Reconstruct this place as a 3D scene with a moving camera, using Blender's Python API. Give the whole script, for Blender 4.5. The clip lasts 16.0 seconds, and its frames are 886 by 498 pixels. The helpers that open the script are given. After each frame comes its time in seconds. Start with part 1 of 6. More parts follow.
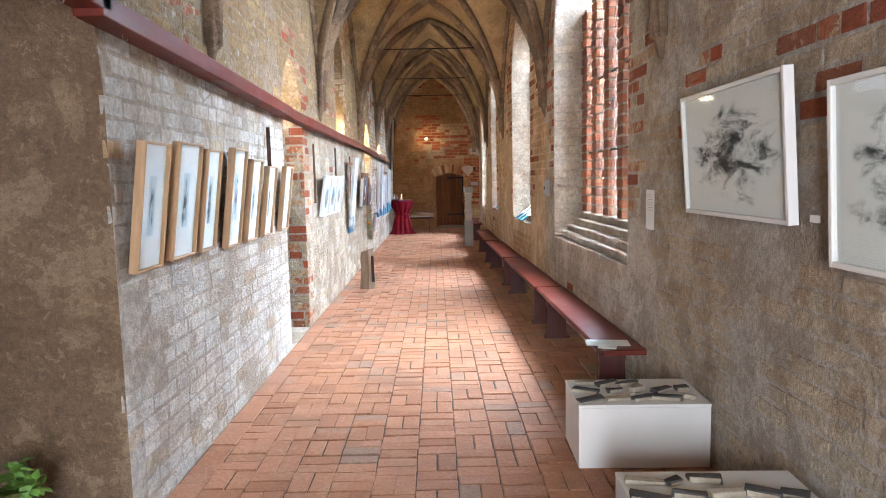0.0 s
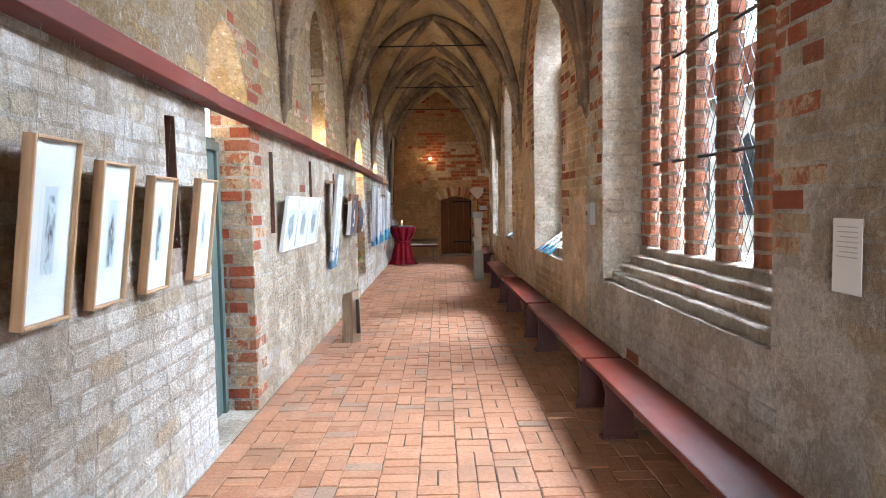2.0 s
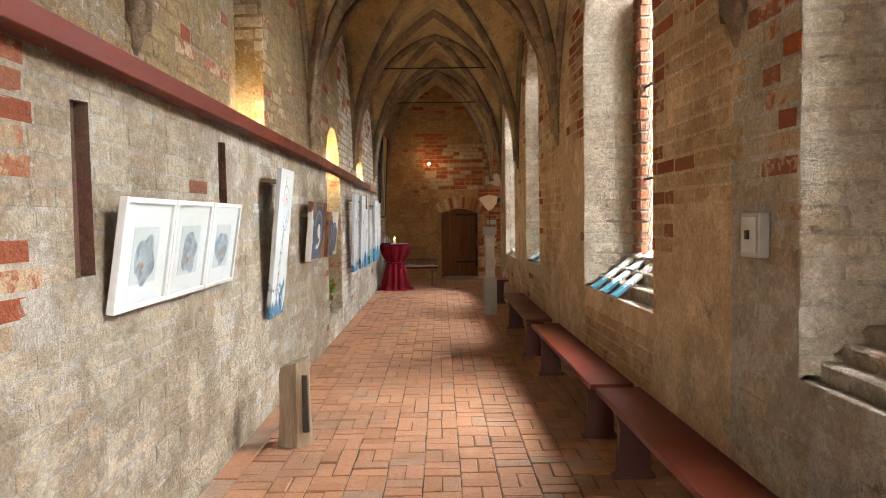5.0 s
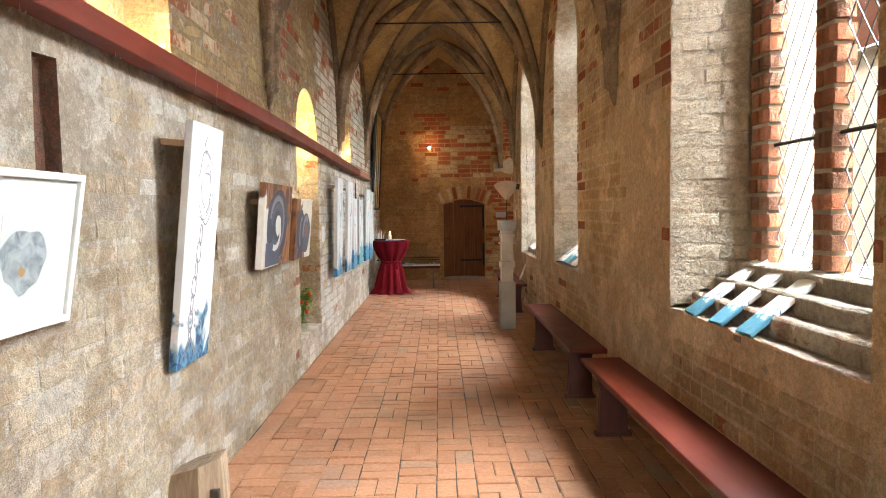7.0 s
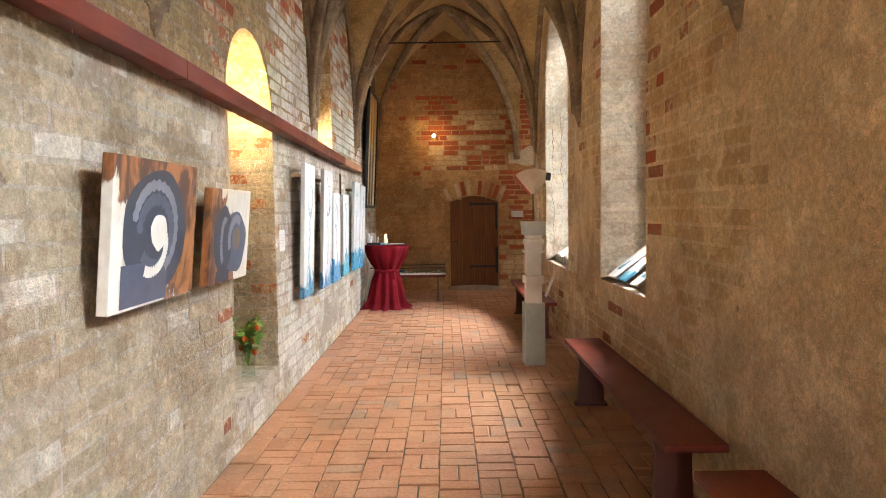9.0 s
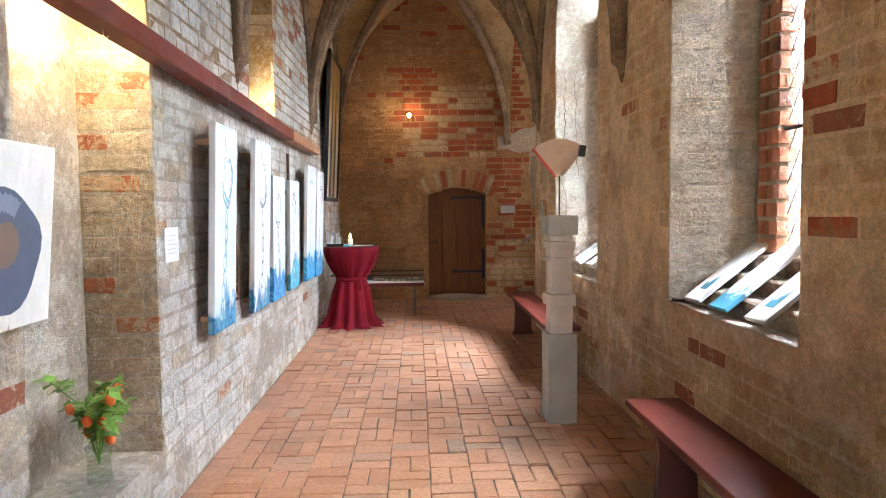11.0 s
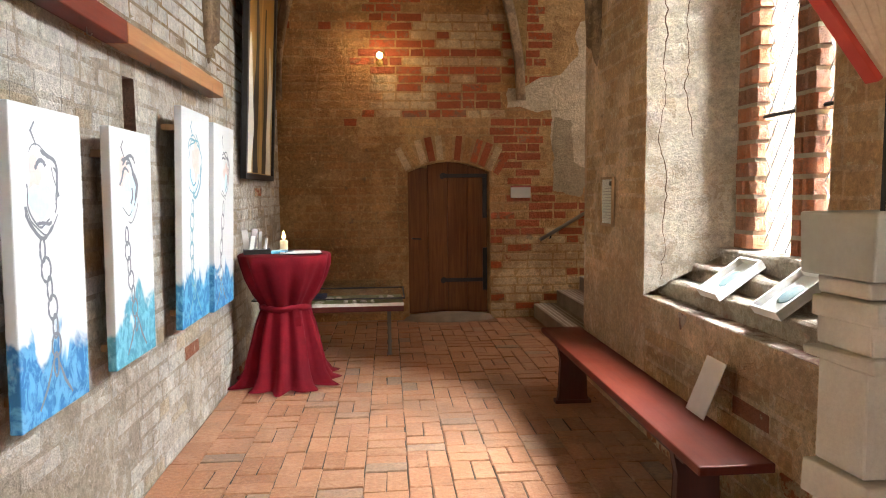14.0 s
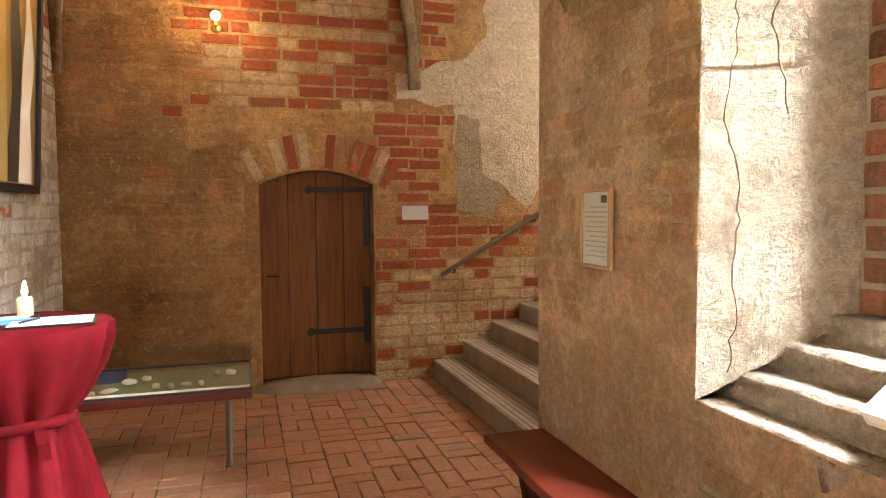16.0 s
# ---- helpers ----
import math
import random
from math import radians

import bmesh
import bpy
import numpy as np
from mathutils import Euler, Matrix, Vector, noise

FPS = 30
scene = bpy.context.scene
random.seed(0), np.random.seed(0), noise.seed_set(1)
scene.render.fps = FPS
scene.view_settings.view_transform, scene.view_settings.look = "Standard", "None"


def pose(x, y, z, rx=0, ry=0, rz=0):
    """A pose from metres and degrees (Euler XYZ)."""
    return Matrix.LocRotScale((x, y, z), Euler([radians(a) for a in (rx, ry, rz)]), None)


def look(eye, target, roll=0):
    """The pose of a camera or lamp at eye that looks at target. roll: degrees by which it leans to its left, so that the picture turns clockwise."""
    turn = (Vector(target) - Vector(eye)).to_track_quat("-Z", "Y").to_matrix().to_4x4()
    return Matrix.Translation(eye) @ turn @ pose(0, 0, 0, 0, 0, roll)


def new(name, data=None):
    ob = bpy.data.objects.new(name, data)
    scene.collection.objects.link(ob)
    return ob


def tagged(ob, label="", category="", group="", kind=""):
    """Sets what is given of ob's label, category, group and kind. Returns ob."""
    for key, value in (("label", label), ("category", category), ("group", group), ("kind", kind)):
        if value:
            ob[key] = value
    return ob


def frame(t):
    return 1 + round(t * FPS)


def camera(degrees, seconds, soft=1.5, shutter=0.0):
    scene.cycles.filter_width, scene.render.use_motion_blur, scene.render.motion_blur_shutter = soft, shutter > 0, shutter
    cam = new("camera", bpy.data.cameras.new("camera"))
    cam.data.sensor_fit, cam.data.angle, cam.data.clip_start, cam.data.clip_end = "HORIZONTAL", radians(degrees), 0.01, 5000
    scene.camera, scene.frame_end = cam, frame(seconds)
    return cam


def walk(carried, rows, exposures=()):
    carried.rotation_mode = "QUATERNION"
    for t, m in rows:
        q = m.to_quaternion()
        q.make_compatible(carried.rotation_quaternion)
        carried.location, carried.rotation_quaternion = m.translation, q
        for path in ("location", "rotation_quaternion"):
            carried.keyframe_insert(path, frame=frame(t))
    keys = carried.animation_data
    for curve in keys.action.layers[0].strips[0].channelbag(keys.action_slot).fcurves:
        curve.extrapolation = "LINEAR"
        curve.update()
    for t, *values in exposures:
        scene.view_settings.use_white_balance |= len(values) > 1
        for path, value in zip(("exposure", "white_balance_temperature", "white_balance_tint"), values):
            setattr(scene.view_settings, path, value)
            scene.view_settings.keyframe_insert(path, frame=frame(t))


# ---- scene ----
cam = camera(67.7, 16.0, soft=1.0)
METRES, EYE, TILT, LEAN, TURN = 16.6, 1.6, -0.6, 0.0, -0.5
EXPOSURES = [(0.0, 0.05, 5400, 10), (1.0, 0.0, 5300, 10), (2.5, -0.3, 5600, 10), (4.0, -0.6, 6300, 10), (6.5, 0.0, 6600, 10), (8.0, -0.05, 6400, 10), (9.0, 0.25, 6500, 10), (11.5, 0.35, 5500, 10), (12.5, 0.35, 5800, 10), (14.0, 0.3, 6500, 10), (15.0, 0.65, 7100, 12), (16.0, 1.1, 6900, 12)]
ROWS = [
    (0.0, 0.0, 0.0, 0.0, -0.11, -5.42, 1.17),
    (0.5, -0.0008, 0.0338, 0.0002, -0.12, -5.47, 1.21),
    (1.0, -0.0001, 0.067, -0.0002, -0.13, -5.69, 1.22),
    (1.5, 0.0001, 0.0983, 0.0002, -0.26, -4.93, 1.04),
    (2.0, -0.0, 0.1307, -0.0001, 0.35, -3.29, 1.0),
    (2.5, -0.0015, 0.1627, 0.0003, 0.28, -1.72, 0.99),
    (3.0, -0.0011, 0.1943, 0.0007, 0.43, -1.27, 0.95),
    (3.5, -0.0022, 0.2244, 0.0011, 0.37, -1.36, 0.94),
    (4.0, -0.002, 0.2539, 0.001, 0.33, -1.5, 0.85),
    (6.5, -0.0089, 0.4079, 0.0008, 0.26, -2.79, 0.82),
    (7.0, -0.0104, 0.4387, 0.0004, 0.13, -2.65, 0.77),
    (7.5, -0.0102, 0.4713, 0.0014, 0.22, -2.76, 0.72),
    (8.0, -0.0093, 0.5026, 0.001, 0.39, -2.94, 0.68),
    (8.5, -0.0085, 0.5339, 0.0018, 0.61, -3.22, 0.75),
    (9.0, -0.0099, 0.5655, 0.0011, 0.75, -2.72, 0.74),
    (11.5, -0.0192, 0.7181, -0.0011, -2.47, -3.04, 0.59),
    (12.0, -0.0197, 0.7492, -0.0006, -2.99, -3.41, 0.57),
    (12.5, -0.0202, 0.7805, -0.0008, -3.91, -3.74, 0.56),
    (13.0, -0.0207, 0.814, -0.0006, -4.08, -4.02, 0.61),
    (13.5, -0.021, 0.8469, -0.0003, -4.13, -4.11, 0.58),
    (14.0, -0.0208, 0.88, 0.0004, -4.19, -4.32, 0.6),
    (14.5, -0.0201, 0.911, 0.0009, -4.99, -4.46, 0.56),
    (15.0, -0.0182, 0.9409, 0.0016, -8.59, -4.29, 0.48),
    (15.5, -0.0179, 0.9702, 0.0022, -12.94, -3.64, 0.47),
    (16.0, -0.016, 0.999, 0.0019, -16.26, -2.76, 0.54),
]
walk(cam, [(t, pose(0, 0, EYE, TILT, LEAN, TURN) @ pose(METRES * x, METRES * y, METRES * z, 90 + pitch, roll, yaw)) for t, x, y, z, yaw, pitch, roll in ROWS], EXPOSURES)

# ---- light ----
world = bpy.data.worlds.new("world")
scene.world = world
world.use_nodes = True
wt = world.node_tree
sky = wt.nodes.new("ShaderNodeTexSky")
sky.sky_type, sky.sun_disc = "NISHITA", False
sky.dust_density, sky.ozone_density = 8.0, 0.3
sky.sun_elevation, sky.sun_rotation = radians(42), radians(235)
wt.links.new(sky.outputs[0], wt.nodes["Background"].inputs[0])
wt.nodes["Background"].inputs[1].default_value = 0.15
sun = new("sun", bpy.data.lights.new("sun", "SUN"))
sun.data.energy, sun.data.angle, sun.data.color = 4.5, radians(0.5), (1.0, 0.95, 0.88)
sun.matrix_world = look((-20, -14, 22), (0, 0, 0))


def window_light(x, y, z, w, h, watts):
    """The bright overcast sky before a window, shining in and downwards; also makes the fill and stair lamps."""
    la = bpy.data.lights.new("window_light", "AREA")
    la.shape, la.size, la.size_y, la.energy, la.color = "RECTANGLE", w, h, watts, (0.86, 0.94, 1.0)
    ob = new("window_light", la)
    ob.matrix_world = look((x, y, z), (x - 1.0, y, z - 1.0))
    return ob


def lamp_light(x, y, z, watts, colour, size=0.03):
    la = bpy.data.lights.new("lamp_light", "POINT")
    la.energy, la.color, la.shadow_soft_size = watts, colour, size
    ob = new("lamp_light", la)
    ob.location = (x, y, z)
    return ob


WARM = (1.0, 0.76, 0.40)
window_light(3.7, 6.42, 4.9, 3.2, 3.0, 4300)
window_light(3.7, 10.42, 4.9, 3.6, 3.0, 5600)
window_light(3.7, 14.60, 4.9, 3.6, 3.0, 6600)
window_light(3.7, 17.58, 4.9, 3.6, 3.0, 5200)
# fill lamp added behind the start, no doorway there; daylight from the head of the stair
start_fill = window_light(0.1, -2.95, 1.35, 1.6, 2.3, 560)
start_fill.matrix_world = look((0.1, -2.95, 1.35), (1.0, 1.2, 0.8))
start_fill.data.color = (1.0, 0.96, 0.90)
candle_light = lamp_light(-1.04, 19.84, 1.13, 0.7, (1.0, 0.6, 0.25), 0.01)
stair_light = window_light(4.30, 20.85, 2.9, 1.6, 1.5, 90)
stair_light.matrix_world = look((4.30, 20.85, 2.9), (1.4, 21.3, 1.4))
stair_light.data.color = (1.0, 0.90, 0.78)
lamp_light(-1.52, 6.75, 2.38, 22, WARM)
lamp_light(-1.50, 10.40, 2.36, 28, WARM)
lamp_light(-1.56, 14.25, 2.34, 55, WARM)
lamp_light(-1.49, 17.15, 2.34, 26, WARM)
lamp_light(-0.29, 21.86, 2.93, 9, (1.0, 0.66, 0.32), 0.05)

# ---- materials ----


def nodes_of(name, rough=0.85, metal=0.0):
    m = bpy.data.materials.new(name)
    m.use_nodes = True
    t = m.node_tree
    b = t.nodes["Principled BSDF"]
    b.inputs["Roughness"].default_value, b.inputs["Metallic"].default_value = rough, metal
    return m, t, b


def put(t, value, socket):
    if hasattr(value, "is_linked"):
        t.links.new(value, socket)
    elif isinstance(value, tuple) and len(value) == 3 and socket.type == "RGBA":
        socket.default_value = (*value, 1)
    else:
        socket.default_value = value


def noise_tex(t, scale, detail=4.0, rough=0.6, vec=None, distort=0.0):
    n = t.nodes.new("ShaderNodeTexNoise")
    put(t, vec if vec else place(t), n.inputs["Vector"])
    n.inputs["Scale"].default_value, n.inputs["Detail"].default_value = scale, detail
    n.inputs["Roughness"].default_value, n.inputs["Distortion"].default_value = rough, distort
    return n.outputs["Fac"]


def place(t):
    """World position."""
    return t.nodes.new("ShaderNodeNewGeometry").outputs["Position"]


def local(t):
    return t.nodes.new("ShaderNodeTexCoord").outputs["Object"]


def step_of(t, value, lo, hi):
    n = t.nodes.new("ShaderNodeMapRange")
    n.interpolation_type = "SMOOTHSTEP"
    put(t, value, n.inputs["Value"])
    n.inputs["From Min"].default_value, n.inputs["From Max"].default_value = lo, hi
    return n.outputs["Result"]


def calc(t, op, a, b=0.0):
    n = t.nodes.new("ShaderNodeMath")
    n.operation = op
    put(t, a, n.inputs[0])
    put(t, b, n.inputs[1])
    return n.outputs[0]


def blend(t, fac, a, b, mode="MIX"):
    n = t.nodes.new("ShaderNodeMix")
    n.data_type, n.blend_type = "RGBA", mode
    put(t, fac, n.inputs[0])
    put(t, a, n.inputs[6])
    put(t, b, n.inputs[7])
    return n.outputs[2]


def shade_of(t, colour, value, amount):
    """Lighter and darker by value (0 to 1) about its middle."""
    f = calc(t, "MULTIPLY_ADD", value, amount)
    f.node.inputs[2].default_value = 1 - amount / 2
    n = t.nodes.new("ShaderNodeVectorMath")
    n.operation = "SCALE"
    put(t, colour, n.inputs[0])
    put(t, f, n.inputs["Scale"])
    return n.outputs[0]


def piece_random(t):
    a = t.nodes.new("ShaderNodeObjectInfo").outputs["Random"]
    b = t.nodes.new("ShaderNodeNewGeometry").outputs["Random Per Island"]
    return calc(t, "FRACT", calc(t, "ADD", a, b))


def relief(t, bsdf, height, strength, distance):
    n = t.nodes.new("ShaderNodeBump")
    n.inputs["Strength"].default_value, n.inputs["Distance"].default_value = strength, distance
    put(t, height, n.inputs["Height"])
    t.links.new(n.outputs[0], bsdf.inputs["Normal"])


def masonry(name, wash, wash2, stain, bare, bare_at, peel=0.10, bump=0.7, dark_spots=True, flake=0.60, tone=0.30, upper=None, thinning=0.7):
    """Old brick under thin flaking limewash. bare_at: the higher, the less brick shows; flake: the same for the older coat."""
    m, t, b = nodes_of(name, 0.92)
    r = piece_random(t)
    big, mid, patch = noise_tex(t, 0.55, 3), noise_tex(t, 2.6, 5, 0.65), noise_tex(t, 10.5, 5, 0.68, None, 0.8)
    fine, grain = noise_tex(t, 34, 6, 0.78), noise_tex(t, 130, 3, 0.7)
    coat = blend(t, step_of(t, big, 0.36, 0.64), wash, wash2)
    if upper:
        sep = t.nodes.new("ShaderNodeSeparateXYZ")
        put(t, place(t), sep.inputs[0])
        edge = calc(t, "ADD", sep.outputs["Z"], calc(t, "MULTIPLY", calc(t, "SUBTRACT", mid, 0.5), 0.5))
        coat = blend(t, step_of(t, edge, 2.12, 2.34), coat, blend(t, patch, upper, (upper[0] * 0.7, upper[1] * 0.68, upper[2] * 0.62)))
    scar = calc(t, "ADD", calc(t, "ADD", calc(t, "MULTIPLY", mid, 0.62), calc(t, "MULTIPLY", patch, 0.34)), calc(t, "ADD", calc(t, "MULTIPLY", fine, 0.20), calc(t, "MULTIPLY", r, 0.05)))
    thin = step_of(t, scar, flake, flake + 0.025)
    coat = blend(t, calc(t, "MULTIPLY", thin, thinning), coat, stain)
    coat = shade_of(t, coat, r, tone)
    coat = shade_of(t, coat, fine, 1.7)
    coat = shade_of(t, coat, patch, 0.9)
    coat = shade_of(t, coat, grain, 0.8)
    fleck = step_of(t, noise_tex(t, 17, 5, 0.7, None, 0.5), 0.60, 0.635)
    coat = blend(t, calc(t, "MULTIPLY", fleck, 0.45), coat, (min(wash[0] * 1.25, 0.7), min(wash[1] * 1.3, 0.66), min(wash[2] * 1.4, 0.6)))
    brick = blend(t, r, bare, (bare[0] * 0.66, bare[1] * 0.72, bare[2] * 0.85))
    brick = shade_of(t, brick, fine, 1.3)
    worn = calc(t, "ADD", calc(t, "ADD", calc(t, "MULTIPLY", mid, 0.30), calc(t, "MULTIPLY", patch, 0.50)), calc(t, "ADD", calc(t, "MULTIPLY", fine, 0.30), calc(t, "MULTIPLY", r, 0.14)))
    mask = step_of(t, worn, bare_at, bare_at + peel)
    col = blend(t, mask, coat, brick)
    if dark_spots:
        spots = step_of(t, calc(t, "ADD", calc(t, "MULTIPLY", noise_tex(t, 7, 3), 0.7), calc(t, "MULTIPLY", fine, 0.4)), 0.67, 0.74)
        col = blend(t, calc(t, "MULTIPLY", spots, 0.6), col, (0.10, 0.075, 0.055))
    put(t, col, b.inputs["Base Color"])
    h = calc(t, "ADD", calc(t, "MULTIPLY", fine, 1.3), calc(t, "MULTIPLY", grain, 0.25))
    h = calc(t, "ADD", h, calc(t, "MULTIPLY", patch, 1.6))
    h = calc(t, "SUBTRACT", h, calc(t, "ADD", calc(t, "MULTIPLY", mask, 0.35), calc(t, "MULTIPLY", thin, 0.25)))
    relief(t, b, h, min(bump * 1.4, 1.0), 0.027)
    return m


def stony(name, c1, c2, scale=6.0, rough=0.85, amount=0.35, bump=0.3, depth=0.004, own=True):
    """A plain surface with grain and stains at two scales."""
    m, t, b = nodes_of(name, rough)
    v = local(t) if own else place(t)
    big, fine = noise_tex(t, scale, 4, 0.6, v), noise_tex(t, scale * 14, 4, 0.7, v)
    col = blend(t, step_of(t, big, 0.35, 0.65), c1, c2)
    put(t, shade_of(t, col, fine, amount), b.inputs["Base Color"])
    relief(t, b, calc(t, "ADD", fine, calc(t, "MULTIPLY", big, 0.8)), bump, depth)
    return m


def wooden(name, c1, c2, axis, rough=0.55, grain=9.0, bump=0.25):
    """Wood or painted wood with grain along one axis (0, 1, 2) of the thing."""
    m, t, b = nodes_of(name, rough)
    mp = t.nodes.new("ShaderNodeMapping")
    put(t, local(t), mp.inputs["Vector"])
    s = [grain * 6] * 3
    s[axis] = grain * 0.35
    mp.inputs["Scale"].default_value = s
    lines = noise_tex(t, 1.0, 5, 0.65, mp.outputs[0], 0.4)
    blot = noise_tex(t, 3.0, 4, 0.6, local(t))
    col = blend(t, step_of(t, lines, 0.3, 0.7), c1, c2)
    put(t, shade_of(t, col, blot, 0.5), b.inputs["Base Color"])
    rr = t.nodes.new("ShaderNodeMapRange")
    put(t, blot, rr.inputs["Value"])
    rr.inputs["To Min"].default_value, rr.inputs["To Max"].default_value = rough - 0.15, rough + 0.2
    put(t, rr.outputs[0], b.inputs["Roughness"])
    relief(t, b, lines, bump, 0.002)
    return m


def plain(name, colour, rough=0.6, metal=0.0, amount=0.15, scale=20):
    m, t, b = nodes_of(name, rough, metal)
    put(t, shade_of(t, colour, noise_tex(t, scale, 4, 0.6, local(t)), amount), b.inputs["Base Color"])
    return m


def glowing(name, colour, strength):
    m, t, b = nodes_of(name)
    put(t, colour, b.inputs["Base Color"])
    put(t, colour, b.inputs["Emission Color"])
    b.inputs["Emission Strength"].default_value = strength
    return m


WASH_L = masonry("limewashed_brick_pale", (0.68, 0.635, 0.565), (0.57, 0.52, 0.445), (0.38, 0.30, 0.215), (0.34, 0.14, 0.075), 0.79, flake=0.61, tone=0.22)
WASH_T = masonry("limewashed_brick_tan", (0.60, 0.505, 0.37), (0.50, 0.405, 0.28), (0.32, 0.225, 0.135), (0.34, 0.13, 0.065), 0.76, flake=0.60, tone=0.22)
WASH_S = masonry("limewashed_brick_dun", (0.53, 0.445, 0.32), (0.45, 0.36, 0.245), (0.30, 0.21, 0.125), (0.34, 0.13, 0.065), 0.76, flake=0.60, tone=0.22)
WASH_R = masonry("limewashed_brick_ochre", (0.70, 0.50, 0.29), (0.61, 0.415, 0.22), (0.40, 0.235, 0.11), (0.36, 0.12, 0.05), 0.75, flake=0.58, thinning=0.75, tone=0.22)
WASH_E = masonry("limewashed_brick_brown", (0.54, 0.315, 0.125), (0.45, 0.235, 0.085), (0.29, 0.13, 0.045), (0.38, 0.10, 0.035), 0.78, flake=0.57, thinning=0.7)
WASH_C = masonry("limewashed_brick_cream", (0.60, 0.43, 0.25), (0.53, 0.355, 0.19), (0.36, 0.21, 0.10), (0.38, 0.11, 0.04), 0.72, flake=0.60, tone=0.22)
FADED = masonry("half_bare_brick", (0.64, 0.475, 0.30), (0.56, 0.39, 0.23), (0.40, 0.22, 0.11), (0.42, 0.13, 0.05), 0.575, 0.07, tone=0.4)
BARE = masonry("bare_brick", (0.36, 0.17, 0.085), (0.38, 0.19, 0.10), (0.25, 0.095, 0.04), (0.40, 0.085, 0.024), 0.50, 0.08, tone=0.5)
ORANGE = masonry("orange_brick", (0.33, 0.15, 0.08), (0.28, 0.115, 0.06), (0.20, 0.085, 0.05), (0.40, 0.115, 0.036), 0.56, 0.2, 0.6, tone=0.7)
PLASTER_L = masonry("lime_mortar_pale", (0.58, 0.52, 0.435), (0.48, 0.415, 0.33), (0.31, 0.235, 0.16), (0.30, 0.14, 0.08), 0.80, flake=0.58, upper=(0.33, 0.22, 0.10))
PLASTER_R = masonry("plaster_ochre", (0.74, 0.555, 0.36), (0.65, 0.465, 0.285), (0.44, 0.28, 0.15), (0.36, 0.14, 0.065), 0.775, flake=0.585, thinning=0.65)
PLASTER_E = masonry("plaster_brown", (0.58, 0.36, 0.16), (0.50, 0.285, 0.115), (0.32, 0.165, 0.062), (0.34, 0.12, 0.06), 0.80, flake=0.57, thinning=0.7)
REVEAL = masonry("reveal_plaster", (0.62, 0.55, 0.45), (0.54, 0.46, 0.36), (0.34, 0.26, 0.18), (0.34, 0.14, 0.07), 0.80, flake=0.60)
WASH_V = masonry("limewashed_reveal_brick", (0.64, 0.56, 0.44), (0.56, 0.475, 0.355), (0.38, 0.29, 0.19), (0.38, 0.15, 0.07), 0.80, flake=0.62, tone=0.22)
WASH_U = masonry("limewashed_brick_dull_ochre", (0.44, 0.31, 0.145), (0.37, 0.245, 0.11), (0.24, 0.145, 0.066), (0.32, 0.11, 0.05), 0.76, flake=0.58)
PLASTER_D = masonry("weathered_brown_plaster", (0.40, 0.285, 0.175), (0.31, 0.205, 0.115), (0.18, 0.11, 0.06), (0.30, 0.12, 0.06), 0.80, flake=0.56)
SKIM = masonry("pale_skim_plaster", (0.60, 0.49, 0.35), (0.54, 0.43, 0.30), (0.42, 0.32, 0.21), (0.38, 0.15, 0.08), 0.86, flake=0.66)
GREY_SKIM = masonry("grey_repair_mortar", (0.36, 0.285, 0.19), (0.32, 0.245, 0.155), (0.26, 0.19, 0.12), (0.34, 0.16, 0.09), 0.90, flake=0.66)
PLASTER_G = masonry("plaster_grey", (0.68, 0.615, 0.53), (0.57, 0.505, 0.42), (0.37, 0.29, 0.21), (0.34, 0.15, 0.08), 0.80, flake=0.57, thinning=0.75)
WASH_G = masonry("limewashed_brick_grey", (0.64, 0.58, 0.505), (0.54, 0.475, 0.40), (0.36, 0.285, 0.215), (0.36, 0.17, 0.10), 0.74, flake=0.60, tone=0.25)
# brick darkened throughout, so the shade inside the chases is painted in
CHASE_SHADE = masonry("shaded_chase_brick", (0.14, 0.075, 0.042), (0.19, 0.095, 0.052), (0.085, 0.045, 0.028), (0.20, 0.075, 0.04), 0.60)
MORTAR = stony("mortar", (0.37, 0.31, 0.24), (0.29, 0.24, 0.18), 5, 0.95, 0.5, 0.6, 0.006, False)
VAULT = masonry("vault_plaster", (0.48, 0.335, 0.16), (0.41, 0.27, 0.12), (0.26, 0.16, 0.07), (0.30, 0.14, 0.06), 0.84, 0.10, 0.4, False, 0.62, 0.0)
RIB = masonry("rib_brick", (0.33, 0.225, 0.13), (0.25, 0.165, 0.092), (0.13, 0.082, 0.048), (0.19, 0.08, 0.04), 0.66, 0.16, 0.6, False)


